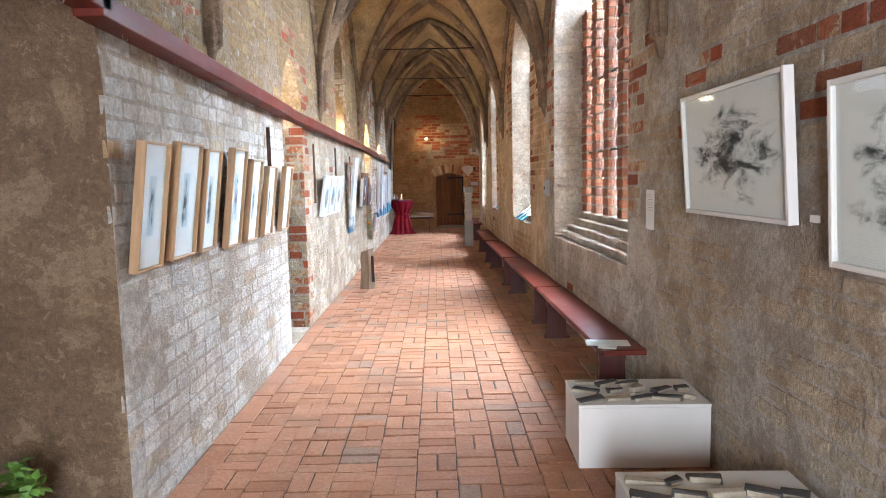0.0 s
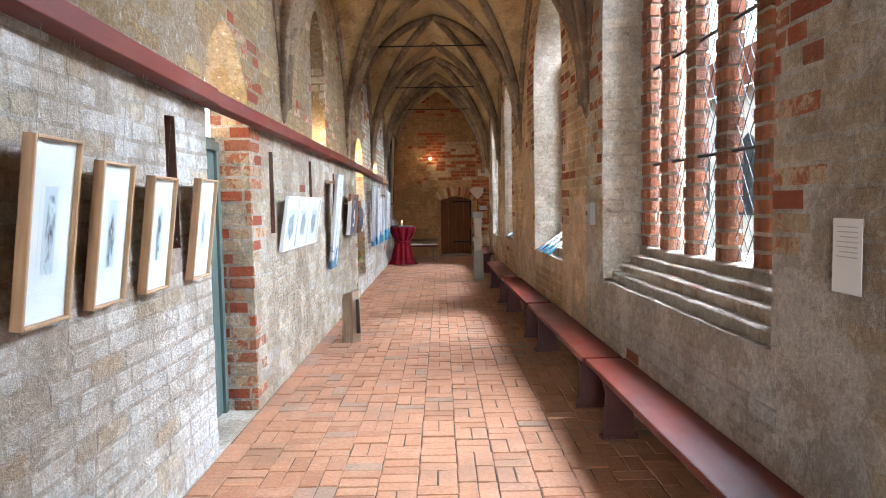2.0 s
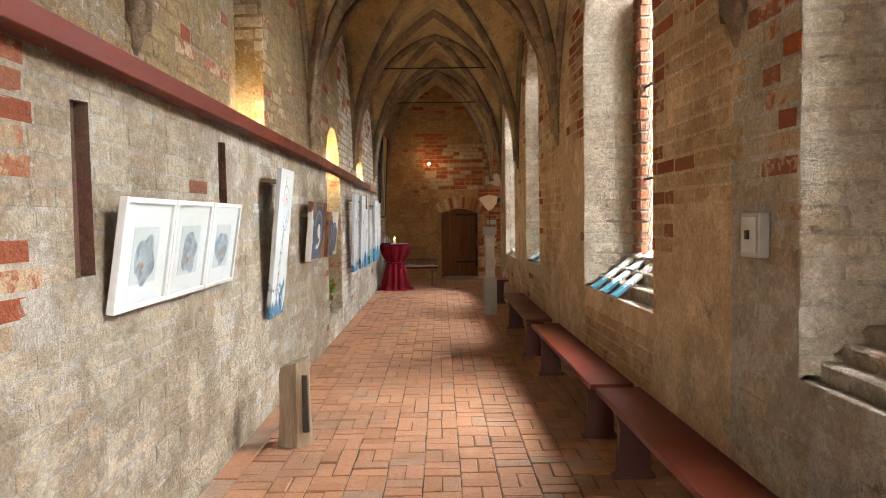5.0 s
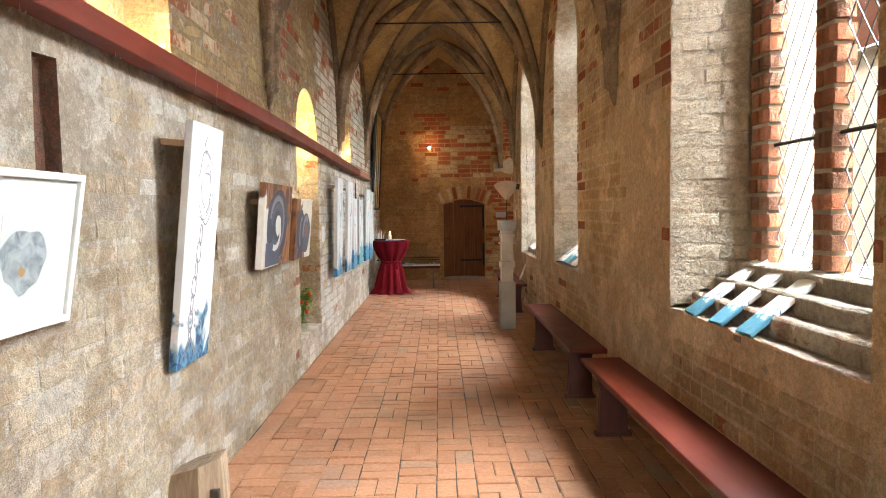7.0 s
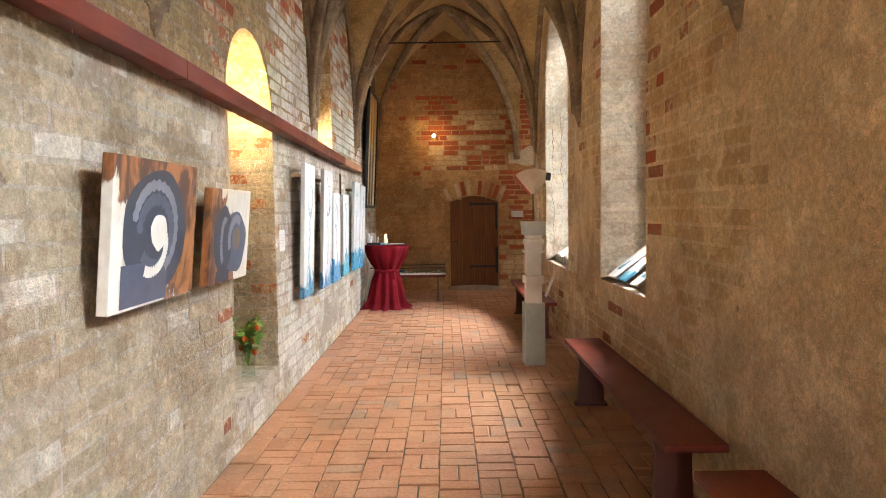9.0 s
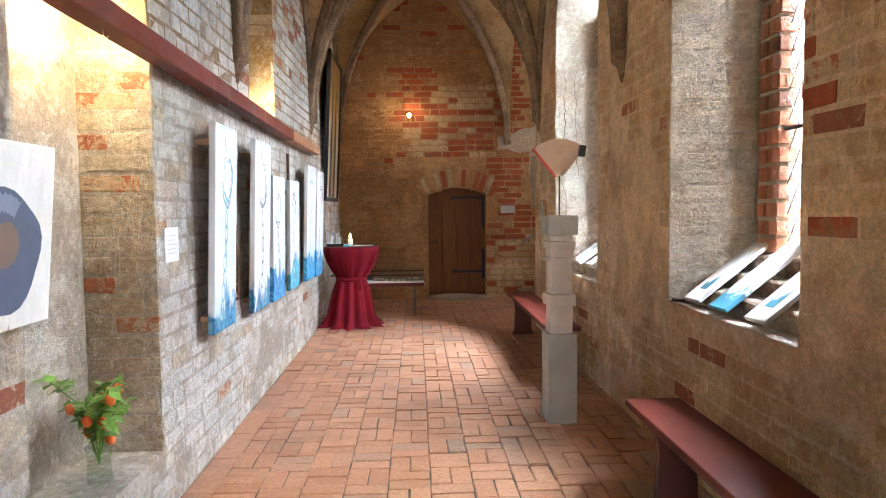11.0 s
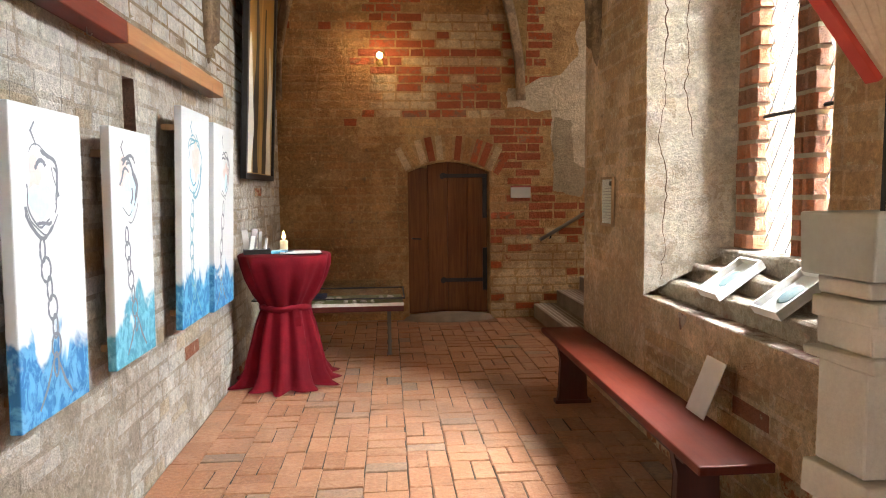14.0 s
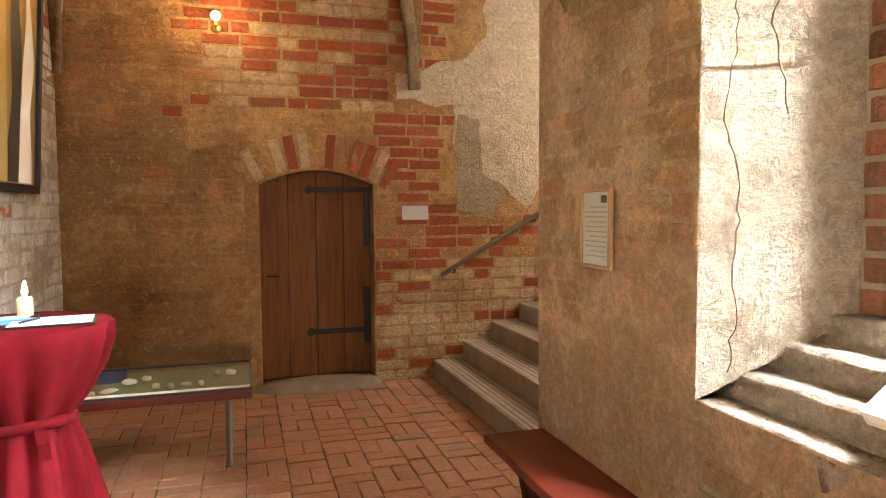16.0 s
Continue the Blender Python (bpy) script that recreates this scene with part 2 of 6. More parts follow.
def floor_brick():
    m, t, b = nodes_of("floor_brick", 0.7)
    r = piece_random(t)
    fine, mid = noise_tex(t, 40, 5, 0.7), noise_tex(t, 5, 4)
    ramp = t.nodes.new("ShaderNodeValToRGB")
    put(t, r, ramp.inputs[0])
    e = ramp.color_ramp.elements
    e[0].position, e[0].color = 0.0, (0.30, 0.13, 0.065, 1)
    e[1].position, e[1].color = 1.0, (0.24, 0.155, 0.11, 1)
    for p, c in ((0.30, (0.365, 0.17, 0.088, 1)), (0.65, (0.40, 0.195, 0.105, 1)), (0.90, (0.35, 0.17, 0.095, 1)), (0.97, (0.30, 0.19, 0.13, 1))):
        x = e.new(p)
        x.color = c
    col = shade_of(t, ramp.outputs[0], fine, 1.0)
    col = blend(t, calc(t, "MULTIPLY", step_of(t, calc(t, "ADD", calc(t, "MULTIPLY", mid, 0.7), calc(t, "MULTIPLY", fine, 0.3)), 0.48, 0.62), 0.35), col, (0.45, 0.27, 0.165))
    col = blend(t, calc(t, "MULTIPLY", step_of(t, noise_tex(t, 1.3, 4), 0.50, 0.66), 0.45), col, (0.19, 0.115, 0.075))
    put(t, col, b.inputs["Base Color"])
    rr = t.nodes.new("ShaderNodeMapRange")
    put(t, fine, rr.inputs["Value"])
    rr.inputs["To Min"].default_value, rr.inputs["To Max"].default_value = 0.45, 0.85
    put(t, rr.outputs[0], b.inputs["Roughness"])
    relief(t, b, calc(t, "ADD", fine, mid), 0.8, 0.008)
    b.inputs["Specular IOR Level"].default_value = 0.3
    return m


FLOOR = floor_brick()
JOINT = stony("floor_joint", (0.075, 0.05, 0.036), (0.05, 0.034, 0.025), 8, 0.95, 0.5, 0.5, 0.004, False)
RED_PAINT = wooden("oxide_red_painted_wood", (0.135, 0.022, 0.010), (0.105, 0.016, 0.008), 1, 0.50, 5, 0.12)
RED_PAINT.node_tree.nodes["Principled BSDF"].inputs["Specular IOR Level"].default_value = 0.3
RED_DARK = wooden("dark_oxide_red_wood", (0.085, 0.02, 0.013), (0.06, 0.014, 0.010), 2, 0.5, 5, 0.15)
PALE_WOOD = wooden("pale_wood", (0.46, 0.30, 0.16), (0.36, 0.22, 0.11), 2, 0.5, 9)
WHITE = plain("white_paint", (0.68, 0.665, 0.63), 0.5, 0.0, 0.10, 6)
PAPER = plain("white_paper", (0.70, 0.695, 0.675), 0.8, 0.0, 0.06, 8)
INK = plain("printed_ink", (0.10, 0.10, 0.10), 0.8, 0.0, 0.3, 30)
BLACK = plain("black_iron", (0.025, 0.022, 0.02), 0.5, 0.6, 0.4, 30)
STEEL = plain("brushed_steel", (0.34, 0.31, 0.28), 0.42, 1.0, 0.2, 40)
GREEN = wooden("grey_green_painted_wood", (0.085, 0.118, 0.102), (0.068, 0.098, 0.085), 2, 0.45, 4, 0.1)
DOOR_WOOD = wooden("brown_oak", (0.20, 0.075, 0.022), (0.12, 0.042, 0.013), 2, 0.6, 5)
DOOR_WOOD.node_tree.nodes["Principled BSDF"].inputs["Specular IOR Level"].default_value = 0.2
CLOTH = stony("burgundy_cloth", (0.155, 0.004, 0.010), (0.105, 0.003, 0.007), 3, 0.85, 0.3, 0.2, 0.001)
CLOTH.node_tree.nodes["Principled BSDF"].inputs["Specular IOR Level"].default_value = 0.15
CLOTH.node_tree.nodes["Principled BSDF"].inputs["Sheen Weight"].default_value = 0.0
LEAD = plain("lead", (0.05, 0.05, 0.055), 0.6, 0.3)
LEAF = plain("leaf_green", (0.13, 0.24, 0.035), 0.5, 0.0, 0.8, 30)
PETAL = plain("orange_red_blossom", (0.70, 0.13, 0.02), 0.5, 0.0, 0.5, 30)
TERRACOTTA = stony("terracotta", (0.42, 0.15, 0.07), (0.36, 0.12, 0.06), 8)
GREY_CARD = stony("grey_stoneware", (0.36, 0.35, 0.31), (0.31, 0.30, 0.26), 5, 0.8, 0.2, 0.3, 0.002)
STEP_STONE = stony("grey_step_stone", (0.26, 0.20, 0.15), (0.20, 0.15, 0.11), 5, 0.8, 0.4, 0.5)
PALE_STONE = stony("pale_stone", (0.55, 0.50, 0.43), (0.48, 0.43, 0.36), 6, 0.85, 0.3)


def glass_material(name, tint=(0.95, 0.97, 0.96)):
    m = bpy.data.materials.new(name)
    m.use_nodes = True
    t = m.node_tree
    t.nodes.remove(t.nodes["Principled BSDF"])
    mix, tr, gl = (t.nodes.new(k) for k in ("ShaderNodeMixShader", "ShaderNodeBsdfTransparent", "ShaderNodeBsdfGlossy"))
    tr.inputs[0].default_value = (*tint, 1)
    gl.inputs["Roughness"].default_value = 0.04
    mix.inputs[0].default_value = 0.035
    t.links.new(tr.outputs[0], mix.inputs[1])
    t.links.new(gl.outputs[0], mix.inputs[2])
    t.links.new(mix.outputs[0], t.nodes["Material Output"].inputs[0])
    return m


GLASS = glass_material("window_glass")

# ---- mesh helpers ----


def link(name, bm, material, smooth=False):
    me = bpy.data.meshes.new(name)
    bm.normal_update()
    bm.to_mesh(me)
    bm.free()
    for m in material if isinstance(material, (list, tuple)) else [material]:
        me.materials.append(m)
    if smooth:
        me.polygons.foreach_set("use_smooth", [True] * len(me.polygons))
    return new(name, me)


def part(name, bm, material, parent, label="", smooth=False):
    ob = link(name, bm, material, smooth)
    ob.parent = parent
    if label:
        ob["label"] = label
    return ob


def thing(name, label, category, group="", kind=""):
    return tagged(new(name), label, category, group, kind)


def box(x0, y0, z0, x1, y1, z1, bevel=0.0, bm=None, jitter=0.0):
    bm = bm or bmesh.new()
    vs = [bm.verts.new((x, y, z)) for x in (x0, x1) for y in (y0, y1) for z in (z0, z1)]
    if jitter:
        for v in vs:
            v.co += Vector([random.uniform(-jitter, jitter) for _ in range(3)])
    fs = [bm.faces.new([vs[i] for i in q]) for q in ((0, 1, 3, 2), (4, 6, 7, 5), (0, 4, 5, 1), (2, 3, 7, 6), (0, 2, 6, 4), (1, 5, 7, 3))]
    if bevel:
        bmesh.ops.bevel(bm, geom=list({e for f in fs for e in f.edges}), offset=bevel, segments=2, affect="EDGES", profile=0.5)
    return bm


def moved(bm, m):
    bmesh.ops.transform(bm, matrix=m, verts=bm.verts)
    return bm


def prism(points, z0, z1, bevel=0.0):
    """A plan outline (counter-clockwise) raised from z0 to z1."""
    bm = bmesh.new()
    lo = [bm.verts.new((x, y, z0)) for x, y in points]
    hi = [bm.verts.new((x, y, z1)) for x, y in points]
    bm.faces.new(lo[::-1]), bm.faces.new(hi)
    for i in range(len(points)):
        j = (i + 1) % len(points)
        bm.faces.new((lo[i], lo[j], hi[j], hi[i]))
    if bevel:
        bmesh.ops.bevel(bm, geom=bm.edges[:], offset=bevel, segments=2, affect="EDGES", profile=0.5)
    return bm


def lathe(profile, n=24, bm=None):
    """Rings of (radius, z) about the z axis, closed at both ends."""
    bm = bm or bmesh.new()
    rings = [[bm.verts.new((r * math.cos(2 * math.pi * k / n), r * math.sin(2 * math.pi * k / n), z)) for k in range(n)] for r, z in profile]
    for a, b in zip(rings, rings[1:]):
        for k in range(n):
            bm.faces.new((a[k], a[(k + 1) % n], b[(k + 1) % n], b[k]))
    bm.faces.new(rings[0][::-1]), bm.faces.new(rings[-1])
    return bm


def sweep(path, profile, up=Vector((0, 0, 1)), bm=None, closed=True):
    """A profile of (side, out) carried along a path; side is across path and up."""
    bm = bm or bmesh.new()
    rings = []
    for i, p in enumerate(path):
        d = (path[min(i + 1, len(path) - 1)] - path[max(i - 1, 0)]).normalized()
        s = d.cross(up).normalized()
        o = s.cross(d).normalized()
        rings.append([bm.verts.new(p + s * a + o * b) for a, b in profile])
    n = len(profile)
    for a, b in zip(rings, rings[1:]):
        for k in range(n if closed else n - 1):
            bm.faces.new((a[k], a[(k + 1) % n], b[(k + 1) % n], b[k]))
    if closed:
        bm.faces.new(rings[0][::-1]), bm.faces.new(rings[-1])
    return bm


def tube(path, r, n=6, bm=None):
    d = (path[-1] - path[0]).normalized()
    up = Vector((0, 0, 1)) if abs(d.z) < 0.9 else Vector((0.3, 1, 0))
    return sweep(path, [(r * math.cos(2 * math.pi * k / n), r * math.sin(2 * math.pi * k / n)) for k in range(n)], up, bm)


def arch_points(u0, u1, z0, spring, apex, n=7):
    """Outline of a pointed opening, from the lower left, anticlockwise in (u, z)."""
    mid, hw, h = (u0 + u1) / 2, (u1 - u0) / 2, apex - spring
    c = (h * h - hw * hw) / (2 * hw)
    r = hw + c
    right = []
    for k in range(n + 1):
        a = math.atan2(h, c) * k / n if c > -hw else 0
        right.append((mid - c + r * math.cos(a), spring + r * math.sin(a)))
    right[-1] = (mid, apex)
    left = [(2 * mid - u, z) for u, z in right[-2::-1]]
    return [(u0, z0), (u1, z0)] + right + left


def pointed(x, hw, h):
    """Height over its springing of a pointed arch of that half width and rise."""
    c = (h * h - hw * hw) / (2 * hw)
    r = hw + c
    v = r * r - (min(abs(x), hw) + c) ** 2
    return math.sqrt(max(v, 0.0))


def sheet_with_holes(bm, outline, holes, to_world, index=0):
    """Fills the outline less the holes; gives the vertex loops of the holes."""
    loops, edges = [], []
    for pts in [outline] + holes:
        vs = [bm.verts.new(to_world(u, v)) for u, v in pts]
        edges += [bm.edges.new((vs[i], vs[(i + 1) % len(vs)])) for i in range(len(vs))]
        loops.append(vs)
    made = bmesh.ops.triangle_fill(bm, use_beauty=True, use_dissolve=False, edges=edges)
    for f in made["geom"]:
        if isinstance(f, bmesh.types.BMFace):
            f.material_index = index
    return loops[1:]


def ring_between(bm, a, b, index=0):
    for i in range(len(a)):
        j = (i + 1) % len(a)
        bm.faces.new((a[i], a[j], b[j], b[i])).material_index = int(index)


# ---- plan ----
XL, YE, YB = -1.43, 22.10, -3.0
BENDS = [(YB, 1.56), (4.2, 1.485), (8.4, 1.385), (12.5, 1.285), (16.1, 1.278), (19.54, 1.285)]
BAYS = [-3.6, 0.4, 4.35, 8.35, 12.5, 16.1, 19.3, 22.1]
SPRING, RISE, HALF, MIDX = 2.50, 2.42, 1.46, -0.05


def right_x(y):
    for (a, xa), (b, xb) in zip(BENDS, BENDS[1:]):
        if y <= b:
            return xa + (xb - xa) * (y - a) / (b - a)
    return BENDS[-1][1]


def middle(y):
    return (XL + right_x(min(y, 19.5))) / 2


# openings of the right wall: y0, y1, sill, springing, apex, splay
WINDOWS = [(5.05, 7.82, 0.90, 3.1, 4.35, 0.08), (9.50, 11.34, 0.92, 3.1, 4.25, 0.20), (13.90, 15.22, 0.90, 3.1, 4.1, 0.17), (16.75, 18.39, 0.83, 3.1, 4.2, 0.22)]
# openings of the left wall: y0, y1, sill, springing, apex, depth
NICHES = [(0.60, 2.93, 0.10, 2.0, 2.9, 0.60), (6.30, 7.22, 0.0, 2.25, 2.85, 0.34), (9.75, 10.62, 2.26, 3.3, 3.9, 0.22),
          (13.50, 14.58, 0.31, 2.25, 2.78, 0.34), (16.45, 17.32, 2.22, 3.2, 3.8, 0.22)]

# upright chases in the left wall, their shade put into the colour: y0, y1, foot, springing, head
SLOTS = [(5.68, 5.83, 1.36, 2.04, 2.08), (7.78, 7.93, 1.35, 2.01, 2.05), (9.47, 9.63, 1.62, 2.04, 2.08), (11.06, 11.22, 1.26, 1.98, 2.02), (15.86, 16.0, 0.85, 1.78, 1.82), (17.80, 17.96, 1.35, 1.98, 2.01)]

# ---- walls ----


def left_wall():
    bm = bmesh.new()
    holes = [arch_points(a, b, z, s, p) for a, b, z, s, p, d in NICHES]
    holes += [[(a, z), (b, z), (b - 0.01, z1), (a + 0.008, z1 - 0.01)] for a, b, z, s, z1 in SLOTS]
    holes[1] = [(u, max(v, 0.002)) for u, v in holes[1]]
    loops = sheet_with_holes(bm, [(YB - 0.3, -0.3), (YE + 0.3, -0.3), (YE + 0.3, 5.4), (YB - 0.3, 5.4)], holes, lambda u, v: (XL, u, v))
    for n, (hole, loop) in enumerate(zip(holes, loops)):
        d = NICHES[n][5] if n < len(NICHES) else 0.06
        back = [bm.verts.new((XL - d, u, v)) for u, v in hole]
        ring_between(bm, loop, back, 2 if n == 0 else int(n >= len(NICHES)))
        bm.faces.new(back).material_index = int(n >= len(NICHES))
    outer = [bm.verts.new(p) for p in ((XL - 1.0, YB - 0.3, -0.3), (XL - 1.0, YE + 0.3, -0.3), (XL - 1.0, YE + 0.3, 5.4), (XL - 1.0, YB - 0.3, 5.4))]
    bm.faces.new(outer)
    return tagged(link("wall_west", bm, [PLASTER_L, CHASE_SHADE, PLASTER_D]), "old whitewashed brick wall with arched niches", "wall", kind="structure")


def right_wall():
    bm = bmesh.new()
    for n, ((a, xa), (b, xb)) in enumerate(zip(BENDS, BENDS[1:])):
        w = [x for x in WINDOWS if a < x[0] < b]
        holes = [arch_points(*x[:5]) for x in w]
        loops = sheet_with_holes(bm, [(a, -0.3), (b, -0.3), (b, 5.4), (a, 5.4)], holes, lambda u, v: (right_x(u), u, v), 2 if n < 2 else 0)
        inner = []
        for x, loop in zip(w, loops):
            y0, y1, z0, s, p, sp = x
            xin = 1.74
            pts = arch_points(y0 + sp, y1 - sp, z0 + 0.30, s, p - 0.1)
            ring = [bm.verts.new((xin, u, v)) for u, v in pts]
            # the sill is stepped and built on its own: leave the first side open below
            for i in range(1, len(pts)):
                j = (i + 1) % len(pts)
                bm.faces.new((loop[i], loop[j], ring[j], ring[i])).material_index = 1
            far = [bm.verts.new((2.12, u, v)) for u, v in pts]
            ring_between(bm, ring, far)
            inner.append(far)
        out = [[v.co.copy() for v in l] for l in inner]
        sheet_with_holes(bm, [(a, -0.3), (b, -0.3), (b, 5.4), (a, 5.4)], [[(c.y, c.z) for c in l] for l in out], lambda u, v: (2.125, u, v))
    return tagged(link("wall_east", bm, [PLASTER_R, REVEAL, PLASTER_G]), "ochre plastered brick wall with deep pointed windows", "wall", kind="structure")


wall_w = left_wall()
wall_e = right_wall()


def end_wall():
    """The wall at the end, with a low segment-headed doorway."""
    bm = bmesh.new()
    x0, x1, s, p = 0.0, 0.93, 1.68, 1.80
    head = [(x1 + (x0 - x1) * k / 8, s + (p - s) * math.sin(math.pi * k / 8)) for k in range(9)]
    hole = [(x0, 0.0), (x1, 0.0)] + head
    loops = sheet_with_holes(bm, [(-2.2, -0.3), (4.6, -0.3), (4.6, 5.6), (-2.2, 5.6)], [hole], lambda u, v: (u, YE, v))
    back = [bm.verts.new((u, YE + 0.34, v)) for u, v in hole]
    ring_between(bm, loops[0], back)
    bm.faces.new(back)
    return tagged(link("wall_north", bm, PLASTER_E), "brown limewashed brick end wall with bare red patches", "wall", kind="structure")


wall_n = end_wall()
bm = box(-2.2, YB - 0.3, -0.3, 2.2, YB, 5.4)
wall_s = tagged(link("wall_south", bm, PLASTER_L), "plain plastered wall closing the walk", "wall", kind="structure")
# the pier's return and the stair's side walls
bm = box(1.285, 19.54, -0.3, 4.6, 19.60, 5.4)
wall_st = tagged(link("wall_stair", bm, PLASTER_R), "plastered wall beside the stair", "wall", kind="structure")
bm = box(4.4, 19.6, -0.3, 4.6, YE, 5.6)
wall_st2 = tagged(link("wall_stair_end", bm, PLASTER_E), "plastered wall at the head of the stair", "wall", kind="structure")
# floor bed
bm = box(-2.5, YB - 0.3, -0.3, 4.6, YE + 0.4, -0.012)
floor = tagged(link("floor", bm, JOINT), "worn red brick floor laid in squares and rows", "floor", kind="structure")
# ground outside
bm = bmesh.new()
bm.faces.new([bm.verts.new(p) for p in ((2.13, -400, -0.6), (800, -400, -0.6), (800, 400, -0.6), (2.13, 400, -0.6))])
ground = tagged(link("ground", bm, stony("grass", (0.07, 0.11, 0.03), (0.10, 0.13, 0.05), 0.5, 0.95, 0.6, own=False)), "lawn of the cloister garth", "ground", kind="structure")


def vault():
    """Rib vault: two crossing pointed tunnels in every bay."""
    bm = bmesh.new()
    nx, ny = 22, 24
    for a, b in zip(BAYS, BAYS[1:]):
        grid = []
        for j in range(ny + 1):
            y = a + (b - a) * j / ny
            ym = abs(2 * j / ny - 1)
            m, hw = middle(y), (right_x(min(y, 19.5)) - XL) / 2 + 0.05
            row = []
            for i in range(nx + 1):
                f = 2 * i / nx - 1
                z = SPRING + max(pointed(f * HALF, HALF, RISE), pointed(ym * HALF, HALF, RISE))
                z += 0.05 * (1 - max(abs(f), ym)) + 0.012 * noise.noise((f * 3, y * 1.3, 0))
                row.append(bm.verts.new((m + f * hw, y, z)))
            grid.append(row)
        for j in range(ny):
            for i in range(nx):
                bm.faces.new((grid[j][i], grid[j][i + 1], grid[j + 1][i + 1], grid[j + 1][i]))
    ob = link("ceiling", bm, VAULT, True)
    return tagged(ob, "plastered ribbed vault with pointed arches", "ceiling", kind="structure")


ceiling = vault()
bm = box(-2.5, YB - 0.3, 5.4, 4.6, YE + 0.4, 5.6)
tagged(link("ceiling_slab", bm, VAULT), "plain plaster above the vault and stair", "ceiling", kind="structure")

ROLL = [(a * 0.66, b * 0.7) for a, b in ((-0.10, 0.06), (-0.10, -0.03), (-0.065, -0.05), (-0.05, -0.10), (0.0, -0.125), (0.05, -0.10), (0.065, -0.05), (0.10, -0.03), (0.10, 0.06))]
SLIM = [(a * 0.72, b * 0.85) for a, b in ROLL]


def rib(name, points, profile):
    return part(name, sweep(points, profile), RIB, ceiling, smooth=True)


def arch_rib(y):
    m, hw = middle(y), (right_x(min(y, 19.5)) - XL) / 2
    pts = []
    for k in range(33):
        f = 2 * k / 32 - 1
        s = math.copysign(1 - (1 - abs(f)) ** 1.6, f) if f else 0
        pts.append(Vector((m + s * hw, y, SPRING - 0.02 + pointed(s * HALF, HALF, RISE))))
    return rib("transverse_rib", pts, ROLL)


def diagonal_rib(a, b, sign):
    pts = []
    for k in range(33):
        f = 2 * k / 32 - 1
        s = math.copysign(1 - (1 - abs(f)) ** 1.6, f) if f else 0
        y = (a + b) / 2 + s * (b - a) / 2 * 0.985
        m, hw = middle(y), (right_x(min(y, 19.5)) - XL) / 2
        z = SPRING - 0.02 + pointed(s * HALF, HALF, RISE) + 0.05 * (1 - abs(s))
        pts.append(Vector((m + sign * s * hw, y, z)))
    return rib("diagonal_rib", pts, SLIM)


def wall_rib(a, b, side):
    pts = []
    for k in range(25):
        f = 2 * k / 24 - 1
        s = math.copysign(1 - (1 - abs(f)) ** 1.6, f) if f else 0
        y = (a + b) / 2 + s * (b - a) / 2
        x = XL if side < 0 else right_x(min(y, 19.5))
        pts.append(Vector((x - side * 0.02, y, SPRING - 0.02 + pointed(s * HALF, HALF, RISE))))
    return rib("wall_rib", pts, SLIM)


for y in BAYS[1:-1]:
    arch_rib(y)
for a, b in zip(BAYS, BAYS[1:]):
    for s in (-1, 1):
        diagonal_rib(a, b, s)
        if b < 21 or s < 0:
            wall_rib(a, b, s)
# corbels where the ribs spring
for y in BAYS[1:-1]:
    for side in (-1, 1):
        x = XL if side < 0 else right_x(min(y, 19.5))
        bm = lathe([(0.015, -0.16), (0.035, -0.11), (0.05, -0.05), (0.075, -0.01), (0.085, 0.05), (0.07, 0.12)], 10)
        c = part("corbel", moved(bm, pose(x, y, SPRING)), RIB, ceiling, smooth=True)

# ---- windows ----


def diamonds(w, h, dx=0.105, dz=0.165, r=0.0022):
    """Lead cames of a diamond lattice, w wide and h high, in the plane y = 0."""
    bm = bmesh.new()
    k = dz / dx
    for s in (-1, 1):
        c = -w * k
        while c < h + w * k:
            pts = []
            for x in (0.0, w):
                z = c + s * k * x
                pts.append((x, z))
            (xa, za), (xb, zb) = pts
            lo, hi = 0.0, 1.0
            dzz = zb - za
            t0, t1 = (0 - za) / dzz, (h - za) / dzz
            lo, hi = max(lo, min(t0, t1)), min(hi, max(t0, t1))
            if hi - lo > 0.02:
                a = Vector((xa + (xb - xa) * lo, 0, za + dzz * lo))
                b = Vector((xa + (xb - xa) * hi, 0, za + dzz * hi))
                sweep([a, b], [(-r, -r), (r, -r), (r, r), (-r, r)], Vector((0, 1, 0)), bm)
            c += dz
    return bm


def moulded_brick(w, d, h):
    """A brick with two rolls and a groove between, its front towards -x; centred on y, standing on z = 0."""
    j = lambda: random.uniform(-0.003, 0.003)
    pts = [(d, -w / 2), (d, w / 2), (0.055, w / 2), (0.02, w / 2 - 0.012), (0.0, w / 2 - 0.045), (0.006, 0.012), (0.020, 0.005), (0.020, -0.005), (0.006, -0.012), (0.0, -w / 2 + 0.045), (0.02, -w / 2 + 0.012), (0.055, -w / 2)]
    return prism([(x + j(), y + j()) for x, y in pts], 0.0, h)


def brick_meshes(name, make, mat, n=5):
    out = []
    for k in range(n):
        bm = make()
        me = bpy.data.meshes.new(name)
        bm.normal_update()
        bm.to_mesh(me)
        bm.free()
        me.materials.append(mat)
        out.append(me)
    return out


MULLION_BRICKS = brick_meshes("brick", lambda: moulded_brick(0.185, 0.105, 0.074), ORANGE, 6)
JAMB_BRICKS = brick_meshes("brick", lambda: moulded_brick(0.225, 0.105, 0.074), ORANGE, 6)
COURSE = 0.097


